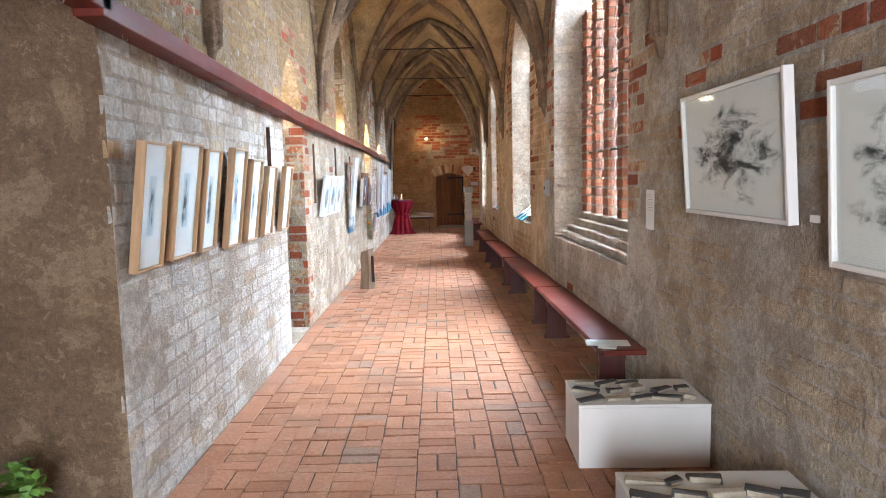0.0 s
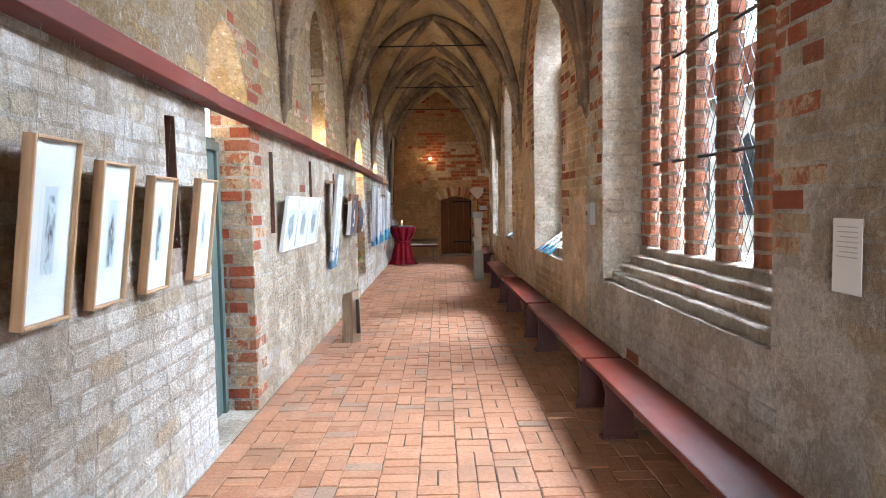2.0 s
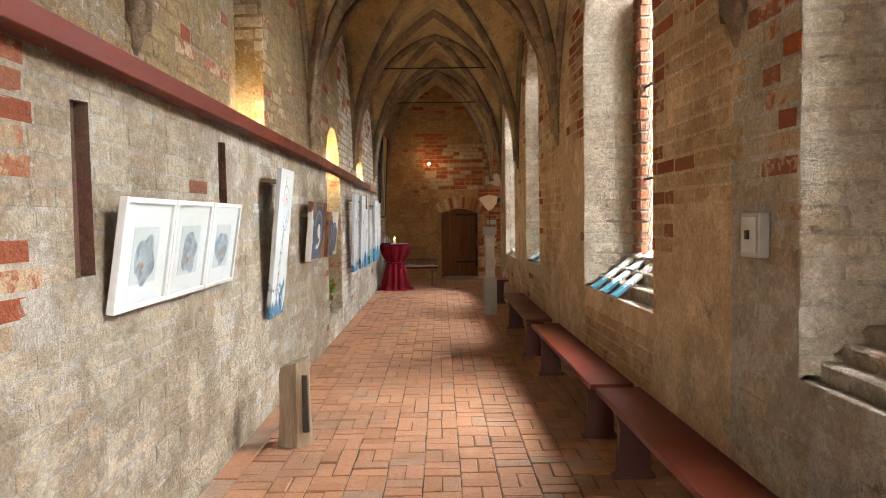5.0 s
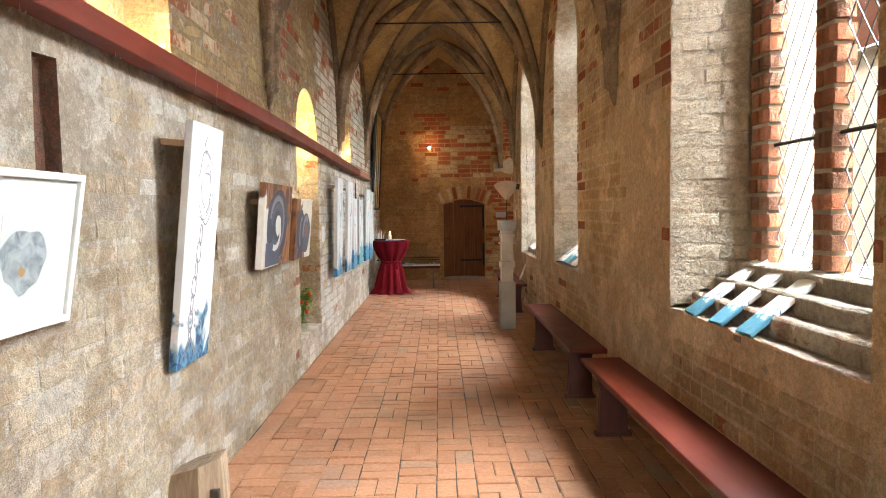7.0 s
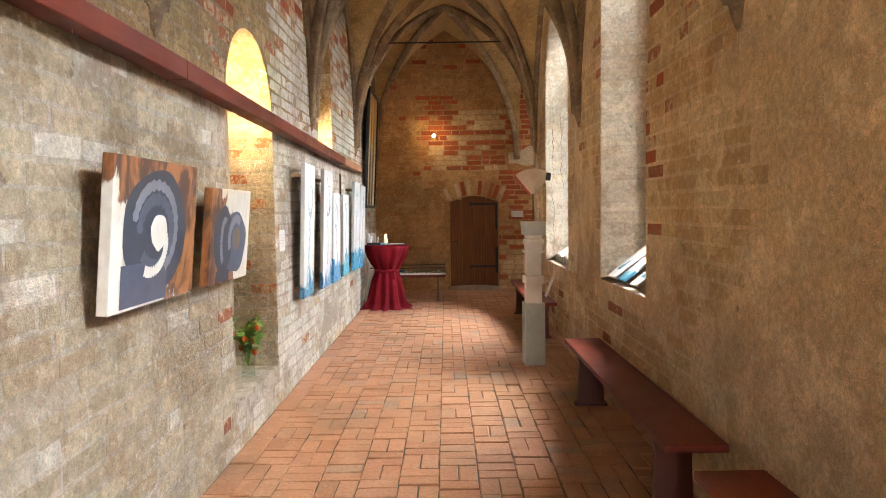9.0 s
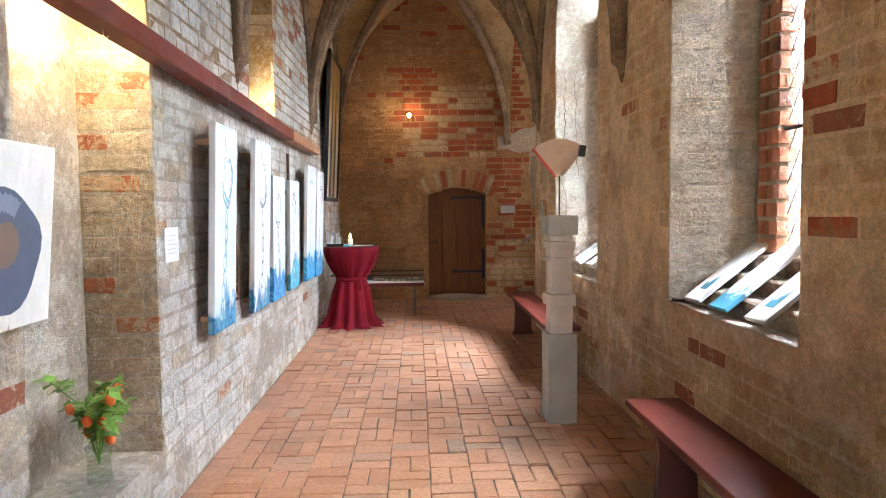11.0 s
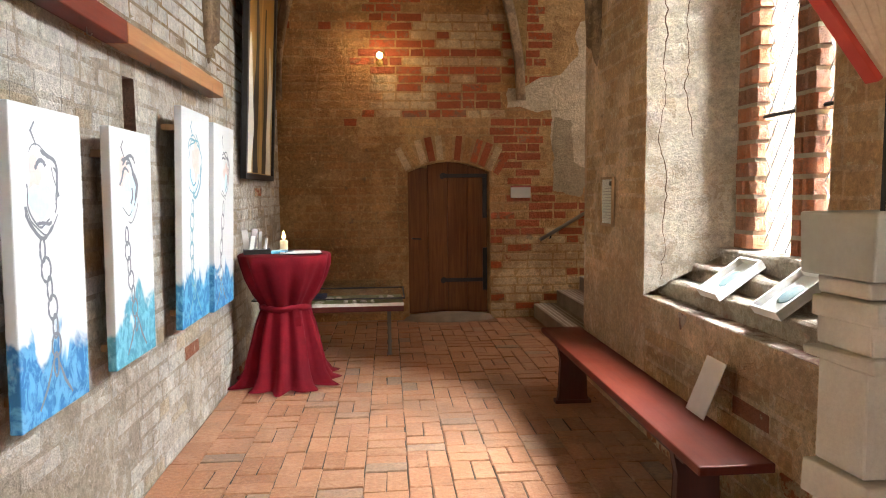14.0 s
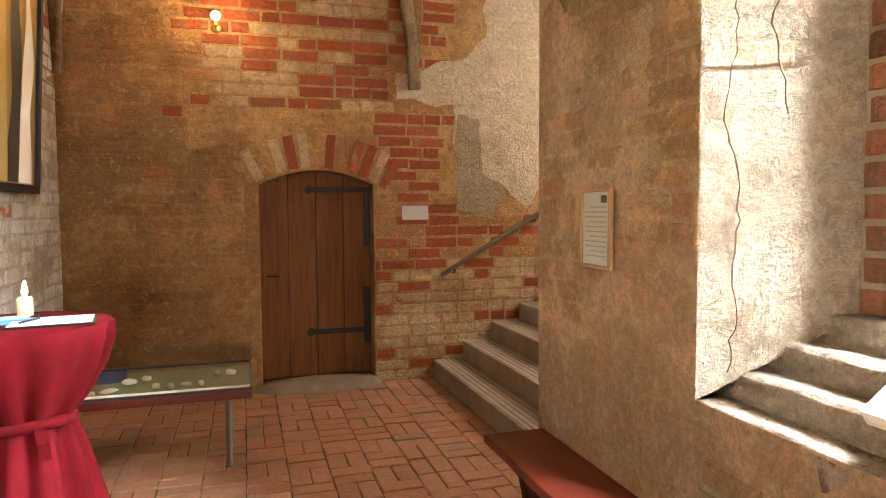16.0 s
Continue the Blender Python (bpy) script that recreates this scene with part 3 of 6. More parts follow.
def column(parent, y, z0, z1, width, meshes, x):
    core = part("mullion", box(x + 0.021, y - width / 2 + 0.030, z0, x + 0.098, y + width / 2 - 0.008, z1), MORTAR, parent, "pale mortar core of a brick mullion")
    z = z0 + 0.004
    while z + 0.08 < z1:
        b = new("brick", random.choice(meshes))
        b.parent = core
        b.matrix_local = pose(x + random.uniform(-0.006, 0.006), y + random.uniform(-0.004, 0.004), z, random.uniform(-1, 1), random.uniform(-1, 1), random.uniform(-2, 2))
        z += COURSE
    return core


def make_window(number, spec, mullions, bars):
    y0, y1, z0, spring, apex, splay = spec
    zb = z0 + 0.30
    w = tagged(new("window_%d" % number), "tall pointed window with moulded brick mullions and leaded panes", "window", kind="structure")
    a, b = y0 + splay, y1 - splay
    x = 1.70
    ys = [a + 0.10, *mullions, b - 0.10]
    for k, y in enumerate(ys):
        edge = k in (0, len(ys) - 1)
        column(w, y, zb, spring + 0.85 if not edge else spring + 0.35, 0.225 if edge else 0.185, JAMB_BRICKS if edge else MULLION_BRICKS, x)
    for k in range(len(ys) - 1):
        lo = ys[k] + (0.105 if k == 0 else 0.088)
        hi = ys[k + 1] - (0.105 if k == len(ys) - 2 else 0.088)
        h = apex - zb
        pane = part("pane", box(x + 0.076, lo, zb, x + 0.080, hi, zb + h), GLASS, w, "clear leaded glass")
        pane.visible_shadow = False
        part("leading", moved(diamonds(hi - lo, h), pose(x + 0.066, lo, zb, 0, 0, 90)), LEAD, pane)
        for z in bars:
            part("saddle_bar", tube([Vector((x + 0.05, lo - 0.05, z)), Vector((x + 0.05, hi + 0.05, z))], 0.011), BLACK, w, "dark iron saddle bar")
    # stepped sill of worn brick courses
    n = 5 if number == 1 else 4
    for k in range(n):
        f0, f1 = k / n, (k + 1) / n
        xa = right_x((y0 + y1) / 2) + (1.76 - right_x((y0 + y1) / 2)) * f0
        under = 0.12 if k else 0.0
        ya, yb = y0 + splay * f0 - 0.01 - under, y1 - splay * f0 + 0.01 + under
        bm = bmesh.new()
        m = 26
        top = z0 + 0.30 * (k / 4 if n == 5 else (k + 0.05) / (n - 0.90)) if k else z0
        rows = []
        for i in range(m + 1):
            y = ya + (yb - ya) * i / m
            j = 0.012 * noise.noise((y * 5, k * 7.1, number)) + random.uniform(-0.004, 0.004)
            dz = 0.007 * noise.noise((y * 4, k * 3.3, number + 9)) + random.uniform(-0.003, 0.003)
            lean = right_x(y) - right_x((y0 + y1) / 2)
            xx = xa + lean * (1 - f0) + j + (0.004 if k == 0 else 0)
            rows.append([bm.verts.new(p) for p in ((1.80, y, top + dz), (xx + 0.012, y, top + dz), (xx, y, top - 0.012 + dz), (xx + 0.003, y, top - 0.10), (1.80, y, top - 0.10))])
        for r, q in zip(rows, rows[1:]):
            for i in range(4):
                bm.faces.new((r[i], q[i], q[i + 1], r[i + 1]))
        part("sill_step", bm, SILL, w, "worn grey brick step of the sill")
    return w


SILL = masonry("sill_brick", (0.52, 0.44, 0.345), (0.44, 0.365, 0.28), (0.31, 0.235, 0.165), (0.33, 0.17, 0.11), 0.66)
make_window(1, WINDOWS[0], [5.68, 6.18, 6.69, 7.19], [1.86, 2.62])
make_window(2, WINDOWS[1], [10.42], [1.87, 2.65])
make_window(3, WINDOWS[2], [14.56], [1.86, 2.6])
make_window(4, WINDOWS[3], [17.57], [1.83, 2.6])

# ---- garth outside ----


def garth_wing():
    h = thing("cloister_wing", "long brick wing with tiled roof across the garth", "building")
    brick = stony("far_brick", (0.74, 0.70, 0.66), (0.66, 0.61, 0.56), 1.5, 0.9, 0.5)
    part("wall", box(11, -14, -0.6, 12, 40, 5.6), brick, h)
    bm = bmesh.new()
    vs = [bm.verts.new(p) for p in ((10.6, -14, 5.5), (10.6, 40, 5.5), (15, 40, 9.0), (15, -14, 9.0))]
    bm.faces.new(vs)
    bmesh.ops.solidify(bm, geom=bm.faces[:], thickness=0.2)
    part("roof", bm, stony("far_tiles", (0.30, 0.11, 0.06), (0.24, 0.09, 0.05), 2.0), h)
    for k in range(12):
        y = -12 + 4.2 * k
        win = part("window", moved(prism([(u, v) for u, v in arch_points(-0.8, 0.8, 1.0, 2.8, 3.9)], 0, 0.1), Matrix(((0, 0, 1, 10.93), (1, 0, 0, y), (0, 1, 0, 0), (0, 0, 0, 1)))), plain("far_window_%d" % k, (0.05, 0.055, 0.06), 0.2), h)
    return h


garth_wing()
bm = bmesh.new()
bm.faces.new([bm.verts.new(p) for p in ((60, -160, -0.6), (60, 190, -0.6), (60, 190, 90), (60, -160, 90))])
tagged(link("backdrop", bm, glowing("overcast_sky", (0.94, 0.97, 1.0), 2.2)), "bright white overcast sky beyond the garth", "sky", kind="structure")

# ---- brickwork ----
STRETCH, GAP = 0.275, 0.017


def arch_span(hole, z):
    """Where an opening bars a course at height z: (u0, u1) or None."""
    u0, u1, z0, spring, apex = hole
    if z < z0 - 0.09 or z > apex + 0.02:
        return None
    if z <= spring:
        return (u0, u1)
    hw, h = (u1 - u0) / 2, apex - spring
    c = (h * h - hw * hw) / (2 * hw)
    v = (hw + c) ** 2 - (z - spring) ** 2
    half = math.sqrt(max(v, 0)) - c
    return ((u0 + u1) / 2 - half - 0.02, (u0 + u1) / 2 + half + 0.02) if half > 0 else None


def free_spans(u0, u1, holes, za, zb):
    cuts = sorted(c for c in (max(filter(None, (arch_span(h, za), arch_span(h, zb))), key=lambda s: s[1] - s[0], default=None) for h in holes) if c)
    out, u = [], u0
    for a, b in cuts:
        if a > u:
            out.append((u, a))
        u = max(u, b)
    if u < u1:
        out.append((u, u1))
    return out


def brick_shape(length, height, proud, back=0.02):
    """A worn brick face, centred, its face towards +y; a list of vertices and faces."""
    j = lambda a: random.uniform(-a, a)
    l, h = length / 2, height / 2
    i = random.uniform(0.005, 0.012)
    vs = [(sx * l + j(0.004), -back, sz * h + j(0.004)) for sx, sz in ((-1, -1), (1, -1), (1, 1), (-1, 1))]
    vs += [(sx * (l - 0.002) + j(0.004), proud * 0.45, sz * (h - 0.002) + j(0.004)) for sx, sz in ((-1, -1), (1, -1), (1, 1), (-1, 1))]
    vs += [(sx * (l - i) + j(0.004), proud + j(0.0025), sz * (h - i) + j(0.003)) for sx, sz in ((-1, -1), (1, -1), (1, 1), (-1, 1))]
    fs = []
    for b in (0, 4):
        fs += [(b + k, b + (k + 1) % 4, b + 4 + (k + 1) % 4, b + 4 + k) for k in range(4)]
    fs.append((8, 9, 10, 11))
    return vs, fs


PIECE_MESHES = {}


def piece_mesh(mat, proud):
    key = (mat.name, round(proud * 500), random.randrange(4))
    if key not in PIECE_MESHES:
        vs, fs = brick_shape(STRETCH, 0.078, proud)
        me = bpy.data.meshes.new("brick")
        me.from_pydata(vs, [], fs)
        me.materials.append(mat)
        PIECE_MESHES[key] = me
    return PIECE_MESHES[key]


def brick_face(wall, at, out, u0, u1, v0, v1, holes, style, mats, single=None, limit=290):
    """Courses of bricks on a face. at(u, z): the place; out(u): the face's normal; style(u, z): (material's number or None, how proud)."""
    verts, faces, index, singles = [], [], [], 0
    row = 0
    z = v0
    while z + 0.05 < v1:
        h = 0.079
        for a, b in free_spans(u0, u1, holes, z, z + h):
            u = a + (0.0 if row % 2 else -random.uniform(0.08, 0.15))
            while u < b - 0.03:
                ln = STRETCH if random.random() < 0.68 else 0.135
                s, e = max(u, a), min(u + ln, b)
                if e - s > 0.035:
                    mid = (s + e) / 2
                    mat, proud = style(mid, z + h / 2)
                    if mat is not None:
                        o = Vector(out(mid)).normalized()
                        side = o.cross(Vector((0, 0, 1)))
                        side = -side
                        p = Vector(at(mid, z + h / 2 + random.uniform(-0.004, 0.004)))
                        m = Matrix((side, o, (0, 0, 1))).transposed().to_4x4()
                        m.translation = p
                        m = m @ pose(0, 0, 0, random.uniform(-0.6, 0.6), random.uniform(-0.7, 0.7), random.uniform(-0.5, 0.5))
                        if single and singles < limit and e - s > STRETCH - 0.002 and single(mid, z):
                            ob = new("brick", piece_mesh(mats[mat], proud))
                            ob.parent = wall
                            ob.matrix_local = m
                            singles += 1
                        else:
                            vs, fs = brick_shape(e - s, h, proud)
                            n = len(verts)
                            verts += [tuple(m @ Vector(v)) for v in vs]
                            faces += [tuple(n + i for i in f) for f in fs]
                            index += [mat] * len(fs)
                u += ln + GAP
        z += COURSE - 0.0015
        row += 1
    me = bpy.data.meshes.new("brickwork")
    me.from_pydata(verts, [], faces)
    for m in mats:
        me.materials.append(m)
    me.polygons.foreach_set("material_index", index)
    ob = new("brickwork", me)
    ob.parent = wall
    ob["kind"] = "stuff"
    return ob


def covered(u, z, seed, share):
    """Whether the coat hides the joints here, so that no brick stands out."""
    return noise.noise((u * 1.1, z * 1.4, seed)) + 0.5 * noise.noise((u * 4.3, z * 5, seed + 4)) > share


def left_style(u, z):
    n = noise.noise((u * 0.8, z * 0.8, 3.1))
    edge = min([abs(u - e) for n5 in NICHES for e in n5[:2] if n5[2] < z + 0.1 and z < n5[4]] + [9])
    worn = noise.noise((u * 1.7, z * 2.3, 6.4)) > 0.22
    proud = 0.001 + 0.0045 * random.random() + 0.0015 * n
    if edge < 0.28 and u > 7.0 and random.random() < (0.50 if u < 9 else 0.30 if z > 1.6 else 0.12):
        return (random.choice((2, 5, 5)) if u < 9 else 5), proud
    if u > 14.6 and z > 2.3:
        return (random.choice((2, 5, 5)) if random.random() < (0.55 if worn else 0.14) and z > 2.75 else 0), proud
    if u < 3.0:
        return (None if covered(u, z, 1.0, 0.1) else 5 if random.random() < 0.01 else 3), proud
    if covered(u, z, 1.0, 0.34):
        return None, 0
    if z > 2.3:
        return (random.choice((2, 5, 5)) if random.random() < (0.22 if worn else 0.02) else 4), proud
    if 7.2 < u < 10.2:
        return (random.choice((2, 5, 5)) if random.random() < (0.12 if worn and z > 1.0 else 0.0) else 6 if random.random() < 0.6 else 1), proud
    if 10.2 <= u < 13.5:
        return (5 if random.random() < 0.004 else (0 if random.random() < 0.10 else 6 if random.random() < 0.5 else 1)), proud
    return (5 if random.random() < (0.05 if worn and u > 14 else 0.002) else (1 if random.random() < 0.14 else 0)), proud


def right_style(u, z):
    coat = 3 if u < 8.4 else 1
    n = noise.noise((u * 0.9, z * 0.9, 8.7)) + 0.35 * noise.noise((u * 4, z * 4, 1.0))
    worn = noise.noise((u * 1.5, z * 1.8, 2.9)) + 0.3 * noise.noise((u * 5, z * 6, 7.0)) > 0.12
    proud = 0.002 + 0.006 * random.random()
    if any(y0 < u < y1 and z < z0 for y0, y1, z0, *_ in WINDOWS):
        if covered(u, z, 5.0, 0.5):
            return None, 0
        red = 0.10 if worn and u > 9 else 0.01
        return (5 if random.random() < red else 4 if u < 9 else coat), proud
    edge = min([abs(u - e) for w in WINDOWS for e in w[:2] if w[2] < z] + [9])
    if edge < 0.30 and z > 1.3 and n > -0.35:
        return (random.choice((2, 5, 5)) if random.random() < (0.55 if u < 12 else 0.22 if u < 16 else 0.0) else coat), proud
    if z > 1.6 and u < 12 and n > -0.30:
        return (random.choice((2, 5, 5)) if random.random() < (0.60 if worn and z > 1.85 else 0.02) else coat), proud
    if z > 1.6 and n > 0.0:
        return (5 if random.random() < (0.22 if worn and u < 16 else 0.0) else coat), proud * 0.8
    if n > 0.30 or u < 4.5 and n > 0.05:
        return (5 if random.random() < 0.01 else coat), proud * 0.6
    return None, 0


def end_style(x, z):
    n = 0.10 * noise.noise((x * 6, z * 6, 2.0))
    proud = 0.002 + 0.005 * random.random()
    p, coat = 0.02, 0
    if x + n > 1.66 and 1.5 + n < z < 3.5 or 1.60 < x + n and z >= 2.6 + n:
        return None, 0
    if 1.18 < x + n < 1.62 and z > 2.62:
        p = 0.94
    elif 0.98 < x + n < 1.68 and 1.45 < z < 2.32:
        p = 0.94 if x > 1.12 or z > 2.1 else 0.35
    elif 0.98 < x and 1.05 < z <= 1.45:
        p = 0.35
    elif -0.54 < x < 0.04 and 2.84 < z < 3.75:
        p = 0.95
    elif -0.40 + n < x < 1.05 and 2.28 < z < 2.84:
        p, coat = 0.55, 3
    elif -0.75 < x <= -0.38 and 2.28 < z < 2.42:
        p = 0.5
    elif 0.04 <= x < 1.2 and 2.84 <= z < 3.4:
        p, coat = 0.24, 3
    elif x > 0.95 and z < 1.05:
        p, coat = 0.12, 3
    elif z > 3.2:
        p = 0.08
    if p < 0.03 and covered(x, z, 7.0, 0.30):
        return None, 0
    return (2 if random.random() < p else coat), proud


def all_walls_of_brick():
    brick_face(wall_w, lambda u, z: (XL, u, z), lambda u: (1, 0, 0), YB, YE, 0.0, 5.0, [n[:5] for n in NICHES] + SLOTS, left_style, [WASH_L, WASH_T, BARE, WASH_R, WASH_U, FADED, WASH_S], lambda u, z: 7.3 < u < 12.5 and 0.2 < z < 1.9)
    brick_face(wall_e, lambda u, z: (right_x(u), u, z), lambda u: (-1, -0.02, 0), YB, 19.54, 0.0, 5.0, [w[:5] for w in WINDOWS], right_style, [WASH_L, WASH_R, BARE, WASH_T, WASH_G, FADED], lambda u, z: 4.5 < u < 12.5 and z < 2.6)
    brick_face(wall_n, lambda u, z: (u, YE, z), lambda u: (0, -1, 0), -1.43, 4.4, 0.0, 5.2, [(-0.01, 0.94, 0.0, 1.74, 2.04)], end_style, [WASH_E, PLASTER_E, BARE, WASH_C], lambda u, z: -0.6 < u < 1.9 and z < 3.2)
    # returns of the niches and reveals of the windows that face the walker
    for n, (y0, y1, z0, s, p, d) in enumerate(NICHES[1:], 1):
        def st(u, z, hot=(n == 1)):
            q = random.random()
            if not hot and covered(u * 2, z, 2.0, 0.2):
                return None, 0
            return (2 if hot and q < 0.22 else 4 if q < (0.72 if hot else 0.06) else 1), 0.002 + 0.006 * random.random()

        brick_face(wall_w, lambda u, z, y1=y1: (u, y1, z), lambda u: (0, -1, 0), XL - d, XL + 0.004, z0, s, [], st, [WASH_L, WASH_T, BARE, WASH_R, FADED])
    for y0, y1, z0, s, p, sp in WINDOWS:
        a, b = Vector((right_x(y1), y1)), Vector((1.70, y1 - sp))
        reveal_bricks(a, b, z0, s)


def reveal_bricks(a, b, z0, s):
    ln = (b - a).length
    d = (b - a) / ln
    share = -0.15 if a.y > 18 else 0.5
    st = lambda u, z: ((None if covered(u * 2, z, a.y, share) else 2 if random.random() < 0.006 else 0), 0.001 + 0.004 * random.random())
    return brick_face(wall_e, lambda u, z: (a.x + d.x * u, a.y + d.y * u, z), lambda u: (d.y, -d.x, 0), 0.004, ln, z0 + 0.02, s + 0.05, [], st, [WASH_V, WASH_R, BARE])



def brick_floor():
    """Bricks in squares of two, turned about by turns, in long columns; slabs along the west wall."""
    w = 0.226
    verts, faces = [], []
    variants = {}
    count = 0

    def lay(x0, y0, x1, y1):
        nonlocal count
        g = random.choice((0.002, 0.006, 0.006, 0.006, 0.010))
        lx, ly = x1 - x0 - g, y1 - y0 - g
        if lx < 0.03 or ly < 0.03:
            return
        key = (round(lx, 3), round(ly, 3))
        z = random.uniform(-0.006, 0.003)
        c = Vector(((x0 + x1) / 2, (y0 + y1) / 2, z))
        near = 8.2 < c.y < 13.5 and -1.2 < c.x < 1.0
        std = g == 0.006 and abs(max(lx, ly) - 0.22) < 0.001
        if near and std and count < 290:
            k = (key, random.randrange(6))
            if k not in variants:
                me = bpy.data.meshes.new("brick")
                me.from_pydata(*stone_shape(lx, ly))
                me.materials.append(FLOOR)
                variants[k] = me
            ob = new("brick", variants[k])
            ob.parent = floor
            ob.matrix_local = pose(c.x, c.y, c.z, random.uniform(-0.5, 0.5), random.uniform(-0.5, 0.5), random.uniform(-0.8, 0.8))
            count += 1
            return
        vs, es, fs = stone_shape(lx, ly)
        m = pose(c.x, c.y, c.z, random.uniform(-0.5, 0.5), random.uniform(-0.5, 0.5), random.uniform(-0.8, 0.8))
        n = len(verts)
        verts.extend(tuple(m @ Vector(v)) for v in vs)
        faces.extend(tuple(n + i for i in f) for f in fs)

    x = XL + 0.16
    col = 0
    while x < 4.4:
        y, row = YB - random.uniform(0, 0.12), 0
        top = YE + 0.34 if 0 < x < 0.95 else YE
        while y < top:
            if x > right_x(y) and y < 19.5:
                y += w
                row += 1
                continue
            if (row + col) % 2 == (random.random() < 0.14):
                lay(x, y, x + w / 2, y + w)
                lay(x + w / 2, y, x + w, y + w)
            else:
                lay(x, y, x + w, y + w / 2)
                lay(x, y + w / 2, x + w, y + w)
            y += w + random.uniform(-0.003, 0.004)
            row += 1
        x += w
        col += 1
    y = YB
    while y < YE:
        ln = random.uniform(0.30, 0.62)
        lay(XL + 0.005, y, XL + 0.16, y + ln)
        y += ln
    me = bpy.data.meshes.new("paving")
    me.from_pydata(verts, [], faces)
    me.materials.append(FLOOR)
    ob = new("paving", me)
    ob.parent = floor
    ob["kind"] = "stuff"


def stone_shape(lx, ly):
    j = lambda a: random.uniform(-a, a)
    a, b = lx / 2, ly / 2
    i = random.uniform(0.002, 0.006)
    cs = ((-1, -1), (1, -1), (1, 1), (-1, 1))
    vs = [(sx * a + j(0.002), sy * b + j(0.002), -0.03) for sx, sy in cs]
    vs += [(sx * a + j(0.003), sy * b + j(0.003), -0.006) for sx, sy in cs]
    vs += [(sx * (a - i) + j(0.003), sy * (b - i) + j(0.003), j(0.0015)) for sx, sy in cs]
    fs = []
    for n in (0, 4):
        fs += [(n + k, n + (k + 1) % 4, n + 4 + (k + 1) % 4, n + 4 + k) for k in range(4)]
    fs.append((8, 9, 10, 11))
    return vs, [], fs

# ---- things: rail ----


def on_wall(side, y, z, lean=0.0, off=0.0):
    """Local x along the wall, y out of it, z up. side -1: west wall, 1: east wall."""
    x = XL + off if side < 0 else right_x(y) - off
    turn = -90 if side < 0 else 90
    return pose(x, y, z, 0, 0, turn) @ pose(0, 0, 0, -lean, 0, 0)


def picture_rail():
    spans = [(-2.9, 2.78, 2.30, RED_PAINT), (2.70, 6.16, 2.27, RED_PAINT), (6.05, 12.6, 2.19, RED_PAINT), (12.6, 17.6, 2.165, RED_PAINT), (17.6, 19.24, 2.10, RAIL_WOOD)]
    for k, (a, b, z, mat) in enumerate(spans):
        r = thing("picture_rail", "oxide-red painted timber beam fixed along the brick wall" if mat is RED_PAINT else "bare end of a red timber hanging beam on the wall", "rail", "picture rail beams")
        drop = 0.055 if k < 4 else 0.02
        z2 = spans[k + 1][2] if k < 4 else z
        x0, x1 = XL + 0.012, XL + (0.135 if k in (0, 1) else 0.115)
        bm = box(x0, a, z, x1, b, z + 0.095, 0.006)
        for v in bm.verts:
            v.co.z += (z2 - z) * (v.co.y - a) / (b - a) * (0.0 if k == 0 else 1.0) + 0.003 * noise.noise((v.co.y * 3, v.co.z, 0))
        part("beam", bm, mat, r)
        n = int((b - a) / 0.55)
        for i in range(n):
            y = a + (i + 0.5) * (b - a) / n
            hk = part("hook", moved(tube([Vector((0, 0, 0)), Vector((0, 0, -0.03)), Vector((0.012, 0, -0.04)), Vector((0.02, 0, -0.03))], 0.003, 5), pose((x0 + x1) / 2, y, z + 0.004 + (z2 - z) * (y - a) / (b - a) * (0 if k == 0 else 1))), STEEL, r, "small steel hook")


RAIL_WOOD = wooden("varnished_wood", (0.36, 0.17, 0.07), (0.28, 0.11, 0.045), 1, 0.4, 5)
picture_rail()


def ink_art(seed, lo, hi, tone=(0.06, 0.06, 0.065), ground=(0.80, 0.79, 0.76), scale=7.0, stretch=(1, 1, 1), fade=None):
    """Ink washes on paper."""
    m, t, b = nodes_of("ink_drawing", 0.85)
    mp = t.nodes.new("ShaderNodeMapping")
    put(t, local(t), mp.inputs["Vector"])
    mp.inputs["Scale"].default_value = stretch
    mp.inputs["Location"].default_value = (seed * 3.7, seed * 1.3, seed * 2.1)
    n = noise_tex(t, scale, 6, 0.62, mp.outputs[0], 0.8)
    f = noise_tex(t, scale * 6, 4, 0.7, mp.outputs[0])
    v = calc(t, "ADD", n, calc(t, "MULTIPLY", f, 0.25))
    if fade:
        cx, cz, rx, rz = fade
        sep = t.nodes.new("ShaderNodeSeparateXYZ")
        put(t, local(t), sep.inputs[0])
        dx = calc(t, "POWER", calc(t, "ABSOLUTE", calc(t, "DIVIDE", calc(t, "SUBTRACT", sep.outputs["X"], cx), rx)), 3.0)
        dz = calc(t, "POWER", calc(t, "ABSOLUTE", calc(t, "DIVIDE", calc(t, "SUBTRACT", sep.outputs["Z"], cz), rz)), 3.0)
        v = calc(t, "SUBTRACT", v, calc(t, "MULTIPLY", calc(t, "ADD", dx, dz), 0.22))
    mask = step_of(t, v, lo, hi)
    put(t, blend(t, mask, ground, tone), b.inputs["Base Color"])
    return m


